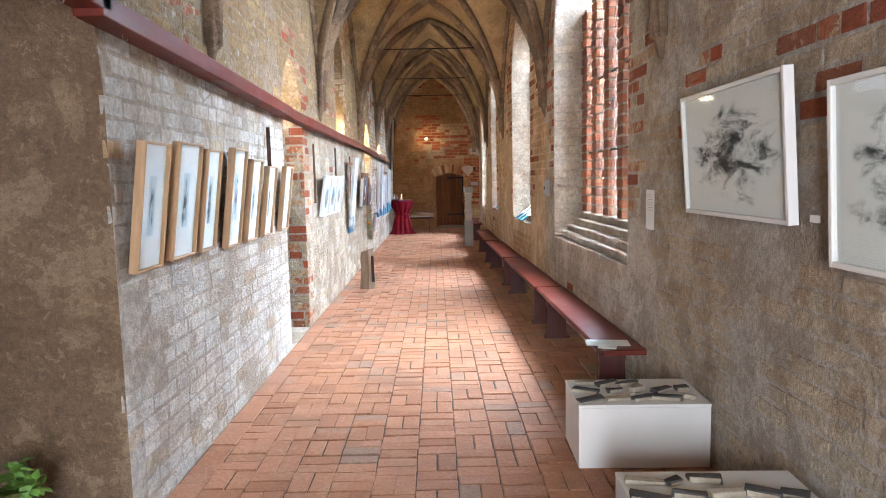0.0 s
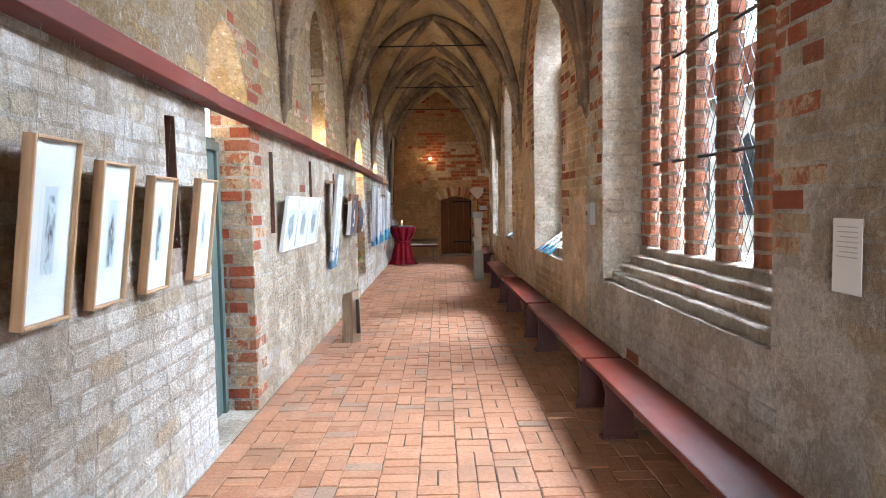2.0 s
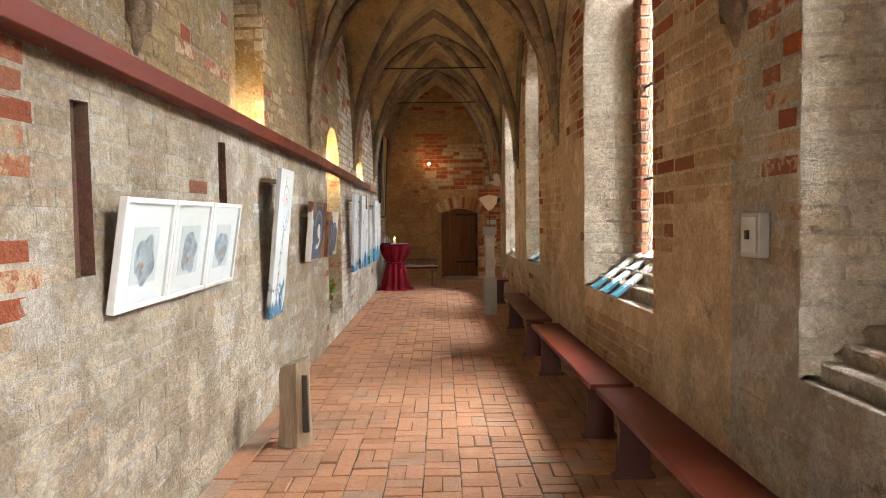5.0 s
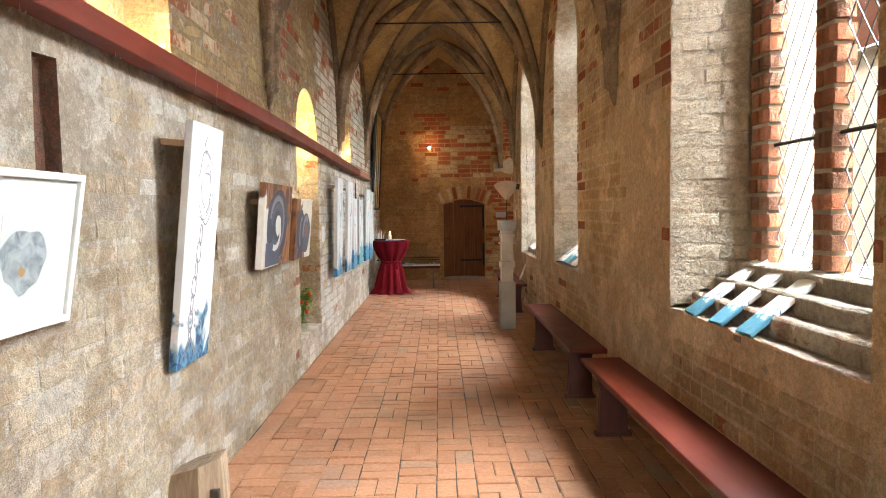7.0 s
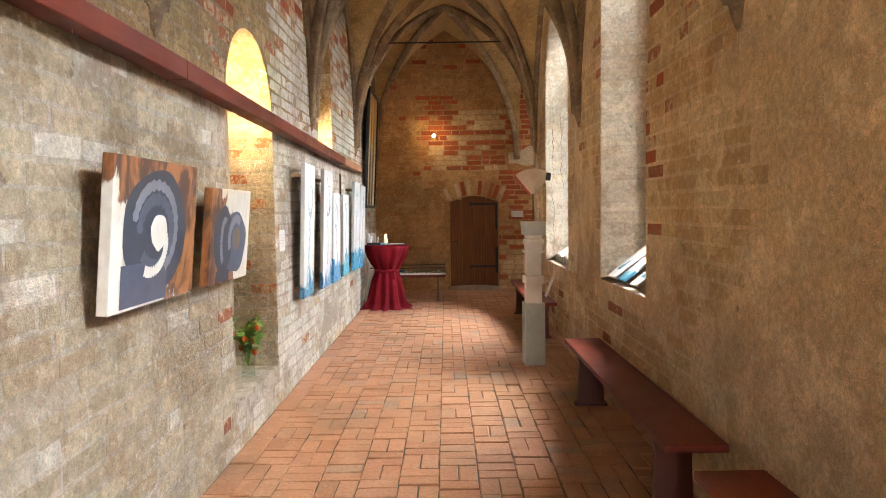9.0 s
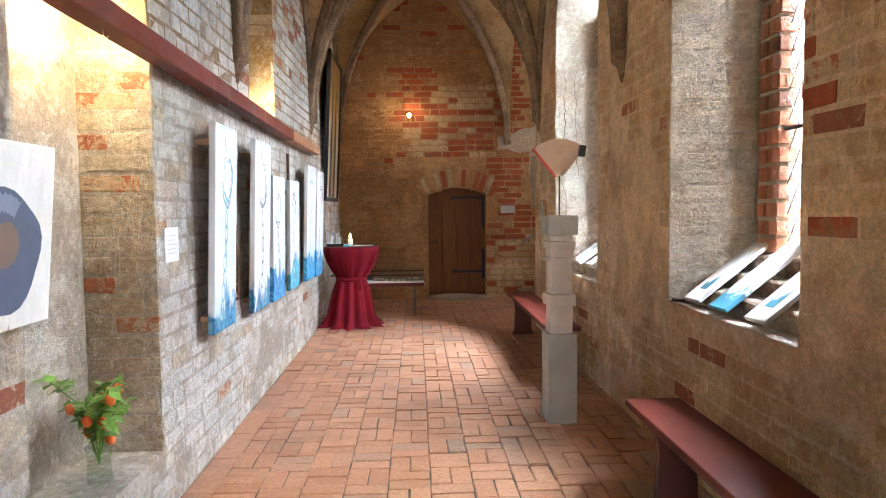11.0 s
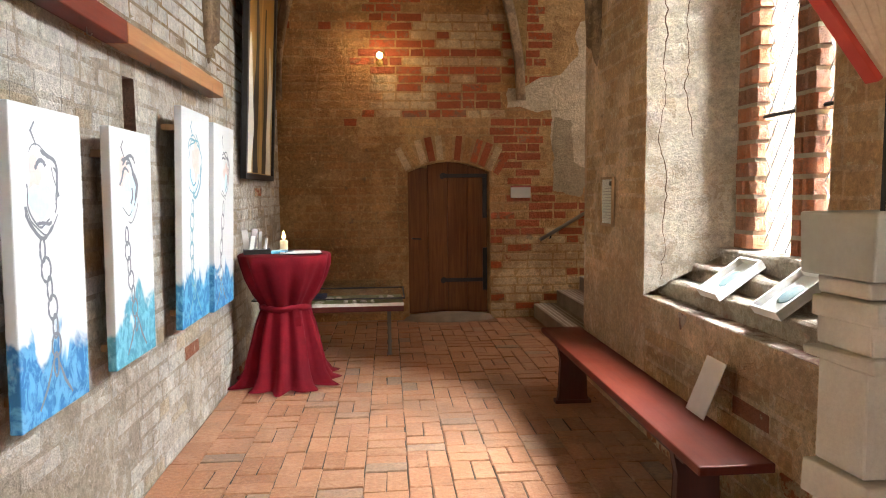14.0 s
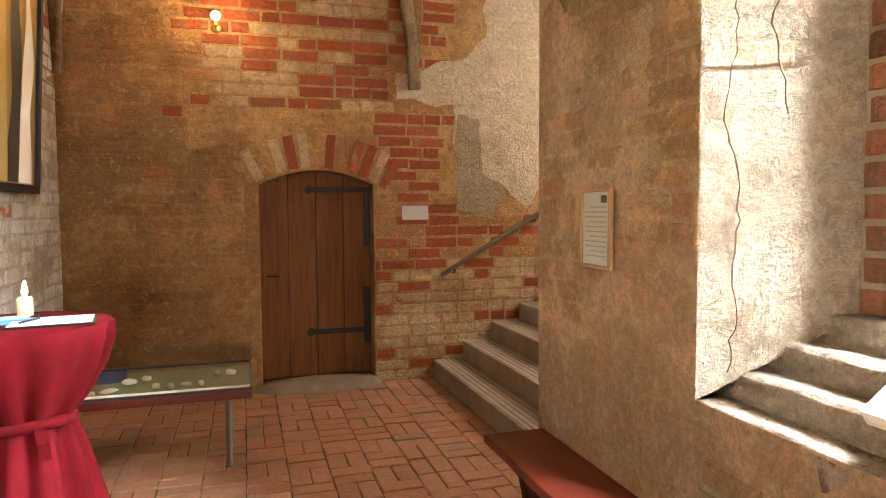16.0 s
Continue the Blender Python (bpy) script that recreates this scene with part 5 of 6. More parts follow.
potted_plant("potted_plant", "green leafy plant in a terracotta pot on the niche sill", -1.70, 2.50, 0.10, 0, 8, 0.15, 0.26)

# label beside the niche
lab = thing("wall_label", "small white printed label on the whitewashed brick", "label")
part("sheet", box(XL + 0.011, 14.66, 1.21, XL + 0.014, 14.84, 1.38), PAPER, lab)
for k in range(5):
    part("text_line", box(XL + 0.0145, 14.68, 1.25 + 0.022 * k, XL + 0.0150, 14.81 - 0.02 * (k % 2), 1.254 + 0.022 * k), plain("faint_print", (0.48, 0.48, 0.49), 0.8), lab, "unreadable printed line")

# ---- standing table with cloth ----


def cocktail_table():
    t = thing("standing_table", "round standing table under a tied burgundy cloth", "table")
    bm = bmesh.new()
    n = 96
    prof = [(0.335, 1.0, 0.0), (0.345, 0.99, 0.004), (0.335, 0.93, 0.012), (0.29, 0.82, 0.02), (0.225, 0.70, 0.022), (0.175, 0.62, 0.016), (0.168, 0.60, 0.012), (0.178, 0.57, 0.014), (0.21, 0.45, 0.024), (0.245, 0.28, 0.032), (0.275, 0.12, 0.040), (0.31, 0.04, 0.055), (0.36, 0.012, 0.07)]
    rings = []
    for i, (r, z, amp) in enumerate(prof):
        ring = []
        for k in range(n):
            a = 2 * math.pi * k / n
            f = math.sin(11 * a + 0.6 * math.sin(3 * a)) + 0.5 * math.sin(17 * a + 1.3 * i * 0.2)
            rr = r + amp * f * (1 + 0.25 * math.sin(2 * a + 1))
            ring.append(bm.verts.new((rr * math.cos(a), rr * math.sin(a), z)))
        rings.append(ring)
    for a, b in zip(rings, rings[1:]):
        for k in range(n):
            bm.faces.new((a[k], b[k], b[(k + 1) % n], a[(k + 1) % n]))
    bm.faces.new(rings[0])
    part("tablecloth", bm, CLOTH, t, "burgundy floor-length cloth", True)
    part("sash", sweep([Vector((0.186 * math.cos(a * 0.2618), 0.186 * math.sin(a * 0.2618), 0.60 + 0.006 * math.sin(a))) for a in range(25)], [(-0.006, -0.022), (0.010, -0.022), (0.012, 0.0), (0.010, 0.022), (-0.006, 0.022)]), CLOTH, t, "burgundy tied sash", True)
    part("bow", sweep([Vector((0.10, -0.19, 0.60)), Vector((0.115, -0.205, 0.54)), Vector((0.12, -0.20, 0.47))], [(-0.022, 0), (0.022, 0), (0.018, 0.008), (-0.018, 0.008)], Vector((0, 1, 0))), CLOTH, t, "hanging end of the sash")
    part("tabletop", lathe([(0.33, 0.972), (0.333, 0.985)], 40), PALE_WOOD, t)
    part("pole", lathe([(0.035, 0.05), (0.035, 0.975)], 14), STEEL, t)
    t.matrix_world = pose(-1.02, 19.72, 0.0)
    top = 1.002
    at = lambda dx, dy, dz=0.0, rz=0: pose(-1.02 + dx, 19.72 + dy, top + dz, 0, 0, rz)
    c = thing("candle", "lit cream pillar candle on a dark dish", "candle")
    part("wax", lathe([(0.030, 0.012), (0.031, 0.085), (0.024, 0.092), (0.012, 0.088)], 18), glowing("glowing_wax", (0.86, 0.70, 0.46), 0.25), c, "", True)
    part("dish", lathe([(0.05, 0.0), (0.055, 0.012)], 20), BLACK, c, "small dark dish")
    part("wick", tube([Vector((0, 0, 0.086)), Vector((0.002, 0, 0.10))], 0.0015, 5), BLACK, c)
    part("flame", lathe([(0.003, 0.095), (0.013, 0.112), (0.010, 0.135), (0.001, 0.165)], 10), glowing("flame", (1.0, 0.66, 0.26), 22), c, "small bright flame", True)
    c.matrix_world = at(-0.02, 0.12)
    tr = thing("leaflet_tray", "black tray holding upright rolled leaflets and cards", "tray")
    part("tray", box(-0.10, -0.07, 0.0, 0.10, 0.07, 0.035, 0.004), BLACK, tr)
    for k, (x, y, h, tilt) in enumerate([(-0.07, 0.02, 0.185, -5), (-0.03, 0.03, 0.19, 4), (-0.05, -0.03, 0.14, 8), (0.02, 0.0, 0.17, -7), (0.06, -0.02, 0.12, 6)]):
        part("leaflet", moved(box(-0.022, -0.006, 0.03, 0.022, 0.006, h, 0.002), pose(x, y, 0, 6, tilt, 20 * k)), PAPER if k % 2 == 0 else plain("printed_card", (0.45, 0.42, 0.42), 0.7, 0, 0.5), tr, "folded printed leaflet")
    tr.matrix_world = at(-0.20, -0.02, 0, 12)
    bk = thing("guest_book", "white paper sheets on a slim black folder", "book")
    part("folder", box(-0.16, -0.11, 0.0, 0.16, 0.11, 0.008, 0.002), BLACK, bk)
    part("sheet", box(-0.15, -0.10, 0.008, 0.15, 0.10, 0.014, 0.001), PAPER, bk)
    bk.matrix_world = at(0.13, -0.06, 0, 8)
    pn = thing("pen", "slim dark ballpoint pen lying on white paper", "pen")
    part("barrel", tube([Vector((-0.06, 0, 0.004)), Vector((0.06, 0, 0.004))], 0.0045, 8), plain("blue_black", (0.03, 0.04, 0.08), 0.3), pn)
    pn.matrix_world = at(0.05, -0.08, 0.0142, 70)
    bx = thing("card_box", "small flat light-blue box of cards", "box")
    part("body", box(-0.06, -0.04, 0.0, 0.06, 0.04, 0.02, 0.002), plain("light_blue_card", (0.12, 0.42, 0.62), 0.6), bx)
    part("lid", box(-0.058, -0.038, 0.02, 0.058, 0.038, 0.026, 0.002), plain("pale_blue_card", (0.45, 0.65, 0.75), 0.6), bx)
    bx.matrix_world = at(-0.03, -0.02, 0, 5)


cocktail_table()


def showcase():
    s = thing("display_case", "low glass-topped display case on thin steel legs", "display case")
    w, d = 1.20, 0.62
    part("base", box(-w, -d / 2, 0.40, 0, d / 2, 0.45, 0.006), RED_PAINT, s, "oxide-red wooden rim")
    part("lining", box(-w + 0.01, -d / 2 + 0.01, 0.45, -0.01, d / 2 - 0.01, 0.458), plain("green_felt", (0.16, 0.17, 0.07), 0.95, 0, 0.4), s, "olive green lining")
    part("trim", box(-w + 0.0, -d / 2, 0.45, 0.0, -d / 2 + 0.012, 0.478, 0.002), WHITE, s, "pale lower edge")
    for a in ((-w, -d / 2 + 0.012, 0.478, 0.0, -d / 2 + 0.017, 0.60), (-w, d / 2 - 0.005, 0.45, 0.0, d / 2, 0.60), (-0.005, -d / 2 + 0.017, 0.45, 0, d / 2 - 0.005, 0.60), (-w, -d / 2 + 0.017, 0.45, -w + 0.005, d / 2 - 0.005, 0.60), (-w, -d / 2, 0.601, 0, d / 2, 0.607)):
        g = part("glass_side", box(*a), GLASS, s, "clear glass")
        g.visible_shadow = False
    part("edge_frame", moved(rect_frame(w, d, 0.012, 0.012, 0), pose(-w / 2, -d / 2, 0.612, 90, 0, 0) @ pose(0, 0, 0, 0, 0, 0)), BLACK, s, "thin dark top edging")
    for x in (-0.13, -w + 0.13):
        for y in (-d / 2 + 0.06, d / 2 - 0.06):
            part("leg", moved(lathe([(0.026, 0.0), (0.026, 0.008), (0.017, 0.012), (0.017, 0.40)], 14), pose(x, y, 0)), plain("dark_tube", (0.16, 0.13, 0.11), 0.55, 0.0), s, "steel tube leg", True)
    s.matrix_world = pose(-0.10, 20.75, 0)
    rnd = random.Random(5)
    for k in range(12):
        f = thing("carved_fragment", "small pale stone fragment lying in the display case", "fragment", "fragments in the case")
        bm = bmesh.new()
        bmesh.ops.create_icosphere(bm, subdivisions=2, radius=1)
        sx, sy, sz = rnd.uniform(0.02, 0.05), rnd.uniform(0.015, 0.03), rnd.uniform(0.010, 0.02)
        for v in bm.verts:
            v.co *= 1 + 0.35 * noise.noise(v.co * 1.6 + Vector((k, 0, 0)))
            v.co = Vector((v.co.x * sx, v.co.y * sy, max(v.co.z, -0.8) * sz + 0.8 * sz))
        part("stone", bm, PALE_STONE, f, "", True)
        f.matrix_world = pose(-0.10 - 0.12 - 0.08 * k, 20.75 - 0.12 + rnd.uniform(-0.1, 0.2), 0.459, 0, 0, rnd.uniform(0, 180))
    bkl = thing("open_book", "dark blue booklet lying open in the display case", "book")
    part("page", box(-0.09, -0.07, 0, 0.09, 0.07, 0.02, 0.002), plain("navy_print", (0.03, 0.04, 0.08), 0.6), bkl)
    bkl.matrix_world = pose(-0.90, 20.85, 0.459, 25, 0, 5)


showcase()

# ---- end wall: door, lamp, plaque, arch of bricks, hand rail, stair ----


def oak_door():
    d = tagged(new("door_2"), "old brown board door with iron strap hinges in a low doorway", "door", kind="structure")
    y = YE + 0.20
    for k in range(4):
        x0 = 0.0 + 0.2325 * k
        top = [1.70, 1.79, 1.79, 1.72][k]
        part("board", box(x0 + 0.002, y, 0.04, x0 + 0.2305, y + 0.05, top + 0.03, 0.004), DOOR_WOOD, d)
    for z in (0.40, 1.62):
        part("strap_hinge", box(0.42, y - 0.008, z, 0.93, y, z + 0.045, 0.003), BLACK, d, "black iron strap hinge")
        part("hinge_tip", moved(blob(0.07, 0.075, 2, 0.0, 16, 0.15), pose(0.41, y - 0.005, z + 0.022)), BLACK, d, "pointed iron hinge end")
    part("pintle", box(0.875, y - 0.02, 0.30, 0.925, y, 0.80, 0.004), BLACK, d, "iron hinge post")
    part("pintle", box(0.875, y - 0.02, 1.15, 0.925, y, 1.62, 0.004), BLACK, d, "iron hinge post")
    part("door_handle", tube([Vector((0.05, y - 0.002, 0.92)), Vector((0.05, y - 0.05, 0.92)), Vector((0.15, y - 0.05, 0.915))], 0.009, 8), BLACK, d, "iron latch handle")
    th = thing("threshold_stone", "worn pale boulder slab before the low door", "step stone")
    bm = bmesh.new()
    n = 24
    ring = []
    c = bm.verts.new((0, 0, 0.075))
    rr = []
    for q, (s, z) in enumerate(((0.55, 0.072), (0.9, 0.05), (1.0, 0.0))):
        rr.append([bm.verts.new((0.52 * s * math.cos(2 * math.pi * k / n) * (1 + 0.08 * math.sin(3 * k)), 0.20 * s * math.sin(2 * math.pi * k / n), z)) for k in range(n)])
    for k in range(n):
        bm.faces.new((c, rr[0][k], rr[0][(k + 1) % n]))
        for a, b in zip(rr, rr[1:]):
            bm.faces.new((a[k], b[k], b[(k + 1) % n], a[(k + 1) % n]))
    part("slab", bm, STEP_STONE, th, "", True)
    th.matrix_world = pose(0.46, YE - 0.02, 0.0)
    # ring of bricks over the doorway
    for k in range(13):
        a = radians(123 - 66 * k / 12)
        b = new("arch_brick", piece_mesh(BARE if k in (4, 7, 9, 10, 12) else WASH_C if k % 2 else WASH_E, 0.003))
        b.parent = wall_n
        b.matrix_local = pose(0.465 + 1.115 * math.cos(a), YE - 0.009, 0.839 + 1.115 * math.sin(a), 0, 0, 180) @ pose(0, 0, 0, 0, math.degrees(a), 0)


oak_door()


def wall_lamp():
    l = thing("wall_lamp", "small bare warm bulb on a brass arm on the brick wall", "lamp")
    brass = plain("brass", (0.55, 0.36, 0.12), 0.3, 1.0)
    part("wall_plate", moved(lathe([(0.04, 0.0), (0.04, 0.012), (0.02, 0.02)], 18), pose(0, 0, 0, 90, 0, 0)), brass, l, "", True)
    part("arm", tube([Vector((0, -0.01, 0)), Vector((0, -0.10, -0.03)), Vector((0, -0.19, -0.02))], 0.008, 8), brass, l, "", True)
    part("socket", moved(lathe([(0.016, -0.03), (0.02, 0.0), (0.016, 0.01)], 14), pose(0, -0.19, 0.0)), brass, l)
    bm = bmesh.new()
    bmesh.ops.create_uvsphere(bm, u_segments=16, v_segments=10, radius=0.035)
    b = part("bulb", moved(bm, pose(0, -0.19, 0.045)), glowing("lit_bulb", (1.0, 0.70, 0.34), 25), l, "glowing bulb", True)
    b.visible_shadow = False
    l.matrix_world = pose(-0.29, YE, 2.885)


wall_lamp()
pq = thing("door_plaque", "small grey plaque with a red band on bare brick", "sign")
part("plate", box(1.17, YE - 0.022, 1.38, 1.40, YE - 0.014, 1.52, 0.002), plain("grey_plastic", (0.40, 0.38, 0.37), 0.5), pq)
part("band", box(1.17, YE - 0.024, 1.50, 1.40, YE - 0.0225, 1.52), plain("dull_red", (0.30, 0.06, 0.05), 0.6), pq, "dull red band")


def stair():
    s = thing("stone_stair", "grey stone stair rising past the brick pier", "stair")
    for k in range(9):
        x = 1.44 + 0.27 * k
        z = 0.155 * (k + 1)
        st = part("step", box(x, 19.62, z - 0.165 if k else 0.0, x + 0.62 if k < 8 else 4.4, YE - 0.012, z, 0.008), STEP_STONE, s)
        for j in range(5):
            part("tread_groove", box(x + 0.03 + 0.045 * j, 19.70, z + 0.0005, x + 0.045 + 0.045 * j, YE - 0.02, z + 0.003), PALE_STEP, st)
    h = thing("handrail", "round wooden handrail with a steel top on brackets", "handrail")
    a, b = Vector((1.50, YE - 0.075, 0.90)), Vector((3.6, YE - 0.075, 2.11))
    part("rail", tube([a, b], 0.021, 12), STEEL, h, "", True)
    for f in (0.06, 0.45, 0.85):
        p = a.lerp(b, f)
        part("bracket", tube([p, p + Vector((0, 0.02, -0.05)), p + Vector((0, 0.07, -0.06))], 0.008, 8), BLACK, h, "dark iron bracket")


PALE_STEP = stony("worn_tread", (0.40, 0.35, 0.30), (0.33, 0.28, 0.24), 9, 0.8, 0.4)
stair()

# ---- benches ----


def bench(y0, y1):
    b = thing("bench", "long oxide-red painted wooden bench against the wall", "bench", "benches along the wall")
    L = y1 - y0
    bm = box(-0.145, 0, 0.425, 0.145, L, 0.462, 0.006)
    part("seat", bm, RED_PAINT, b)
    part("apron", box(-0.10, 0.22, 0.375, -0.078, L - 0.22, 0.425, 0.003), RED_DARK, b)
    for y in (0.32, L - 0.32):
        pts = [(-0.115, 0.0), (0.115, 0.0), (0.095, 0.06), (0.085, 0.30), (0.115, 0.425), (-0.115, 0.425), (-0.085, 0.30), (-0.095, 0.06)]
        bm = prism(pts, -0.024, 0.024, 0.003)
        part("leg", moved(bm, pose(0, y, 0, 90, 0, 0)), RED_DARK, b, "dark red board leg")
        part("foot", box(-0.125, y - 0.035, 0.0, 0.125, y + 0.035, 0.025, 0.004), RED_DARK, b)
    xa, xb = right_x(y0 + 0.3) - 0.26, right_x(y1 - 0.3) - 0.26
    b.matrix_world = pose(xa, y0, 0, 0, 0, math.degrees(math.atan2(-(xb - xa), L)))


for y0, y1 in ((4.22, 6.80), (6.84, 9.42), (9.50, 12.0), (12.28, 14.76), (16.82, 19.3)):
    bench(y0, y1)


def flat_paper(name, label, x, y, z, w, h, rz, lines=5, tilt=0.0, mat=None):
    o = thing(name, label, "paper")
    part("sheet", box(-w / 2, -h / 2, 0, w / 2, h / 2, 0.003), mat or PAPER, o)
    for k in range(lines):
        part("text_line", box(-w * 0.4, -h * 0.35 + k * h * 0.14, 0.0032, w * (0.3 - 0.1 * (k % 2)), -h * 0.35 + k * h * 0.14 + 0.004, 0.0036), plain("faint_print", (0.45, 0.45, 0.46), 0.8), o, "unreadable printed line")
    o.matrix_world = pose(x, y, z, tilt, 0, rz)


flat_paper("open_leaflet", "white open leaflet lying on the red bench", 1.15, 4.42, 0.463, 0.29, 0.16, -8)
flat_paper("postcard", "small white card with a dark picture on the bench", 1.12, 4.30, 0.463, 0.12, 0.07, -20, 1, 0, plain("card_with_picture", (0.62, 0.61, 0.58), 0.6, 0, 0.5))


def note(y0, y1, z0, z1, label):
    o = thing("wall_note", label, "notice")
    yc, w, h = (y0 + y1) / 2, y1 - y0, z1 - z0
    part("sheet", box(-w / 2, 0.0, 0, w / 2, 0.003, h), PAPER, o)
    for k in range(7):
        part("text_line", box(-w * 0.36, 0.0032, h * 0.88 - k * 0.018, w * (0.36 - 0.1 * (k % 3 == 2)), 0.0036, h * 0.88 - k * 0.018 + 0.004), plain("faint_print", (0.42, 0.42, 0.43), 0.8), o, "unreadable printed line")
    o.matrix_world = on_wall(1, yc, z0, 0, 0.012)


note(4.43, 4.60, 1.23, 1.50, "tall white printed sheet pinned to the plaster")


def ink_picture(y0, y1, z0, z1, seed, label, lean):
    w, h = y1 - y0, z1 - z0
    p = framed("framed_drawing", label, w, h, 0.022, 0.045, WHITE, PAPER, "picture", "large framed ink drawings")
    art = ink_art(seed, 0.46, 0.72, (0.03, 0.028, 0.024), (0.74, 0.73, 0.70), 6.0, (0.7, 1, 1.6), (0.0, h * 0.5, w * 0.40, h * 0.38))
    part("drawing", box(-w * 0.44, 0.0250, h * 0.08, w * 0.44, 0.0256, h * 0.92), art, p, "dark ink landscape")
    p.matrix_world = on_wall(1, (y0 + y1) / 2, z0, lean, 0.012)


ink_picture(2.68, 3.80, 1.385, 2.03, 3, "wide ink landscape drawing in a white frame", 4)
ink_picture(1.30, 2.42, 1.25, 1.93, 7, "large black ink drawing in a white frame", 3)
bx = thing("picture_label", "tiny white label beside a framed drawing", "label")
part("card", box(-0.035, 0, 0, 0.035, 0.003, 0.03), PAPER, bx)
bx.matrix_world = on_wall(1, 2.58, 1.40, 0, 0.012)


def fuse_box():
    o = thing("switch_box", "small grey metal switch box on the plaster", "switch box")
    part("case", box(-0.085, 0.0, 0, 0.085, 0.05, 0.20, 0.006), plain("grey_metal", (0.33, 0.32, 0.29), 0.45, 0.3, 0.3), o)
    part("cover", box(-0.065, 0.05, 0.02, 0.065, 0.056, 0.18, 0.003), plain("grey_cover", (0.40, 0.39, 0.36), 0.45, 0.2, 0.3), o, "flat grey cover")
    part("switch", box(-0.015, 0.056, 0.08, 0.015, 0.066, 0.12, 0.003), BLACK, o, "dark switch")
    o.matrix_world = on_wall(1, 8.12, 1.37, 0, 0.004)


fuse_box()

# ---- white plinth boxes with fragments ----


def plinth_box(x, y, seed):
    o = thing("display_plinth", "low white painted box standing on the brick floor", "plinth")
    part("body", box(-0.358, -0.228, 0, 0.358, 0.228, 0.343, 0.003), WHITE, o)
    part("top_board", box(-0.36, -0.23, 0.343, 0.36, 0.23, 0.36, 0.003), WHITE, o)
    o.matrix_world = pose(x, y, 0, 0, 0, -2)
    rnd = random.Random(seed)
    slate, lime = stony("slate_fragment", (0.045, 0.042, 0.04), (0.08, 0.07, 0.06), 20), stony("bone_coloured_fragment", (0.42, 0.37, 0.28), (0.30, 0.25, 0.18), 18)
    for k in range(13):
        f = thing("stone_fragment", "dark and pale broken stone piece laid out on a white plinth", "fragment", "fragments on the plinths")
        w, d, h = rnd.uniform(0.06, 0.17), rnd.uniform(0.03, 0.055), rnd.uniform(0.015, 0.035)
        pale = k % 3 == 1
        part("piece", box(-w / 2, -d / 2, 0.004, w / 2, d / 2, h, 0.004, None, 0.007), lime if pale else slate, f)
        if not pale:
            part("chipped_side", box(-w / 2 + 0.01, -d / 2 - 0.006, 0.002, w / 2 - 0.01, -d / 2, h - 0.006, 0, None, 0.002), lime, f, "pale chipped edge")
        col, row = k % 5, k // 5
        f.matrix_world = pose(x - 0.27 + 0.135 * col + rnd.uniform(-0.02, 0.02), y - 0.15 + 0.14 * row, 0.361, 0, 0, rnd.uniform(-35, 35))


plinth_box(1.12, 3.70, 2)
plinth_box(1.08, 2.42, 6)

# ---- works on the window sills ----


def sill_board(y, z, spec, w, ln, seed, blue, mount):
    """A narrow painted board lying on the sill's steps."""
    o = thing("painted_board", "narrow white and blue painted board lying on the stepped sill", "painting", "boards on the sills")
    part("board", box(-ln / 2, -w / 2, 0, ln / 2, w / 2, 0.022, 0.003), WHITE if mount else board_paint(seed, blue, ln), o)
    if mount:
        part("picture", box(-ln * 0.34, -w * 0.20, 0.0222, ln * 0.34, w * 0.20, 0.0236), board_paint(seed, blue, ln * 0.7), o, "small blue washed picture")
    xw = right_x(y)
    o.matrix_world = pose(xw + 0.255, y, z, 0, 0, 0) @ pose(0, 0, 0, 0, -37, 0) @ pose(0, 0, 0, 0, 0, random.uniform(-4, 4))


def board_paint(seed, blue, ln):
    m, t, b = nodes_of("painted_board", 0.6)
    v = local(t)
    sep = t.nodes.new("ShaderNodeSeparateXYZ")
    put(t, v, sep.inputs[0])
    n = noise_tex(t, 14, 5, 0.65, v, 1.0)
    edge = calc(t, "ADD", sep.outputs["X"], calc(t, "MULTIPLY", calc(t, "SUBTRACT", n, 0.5), 0.35))
    mask = step_of(t, edge, -ln * 0.20, -ln * 0.30)
    pale = blend(t, calc(t, "MULTIPLY", step_of(t, n, 0.55, 0.7), 0.4), (0.78, 0.80, 0.80), (0.40, 0.55, 0.62))
    put(t, blend(t, mask, pale, blend(t, n, blue, (0.10, 0.30, 0.38))), b.inputs["Base Color"])
    return m


for k, y in enumerate((11.02, 10.72, 10.42)):
    sill_board(y, 1.105, WINDOWS[1], 0.14, 0.62, k, (0.02, 0.10, 0.18), False)
for k, (y, m) in enumerate(((14.98, True), (14.66, False), (14.30, True))):
    sill_board(y, 1.10, WINDOWS[2], 0.17, 0.55, k + 5, (0.03, 0.18, 0.28), m)


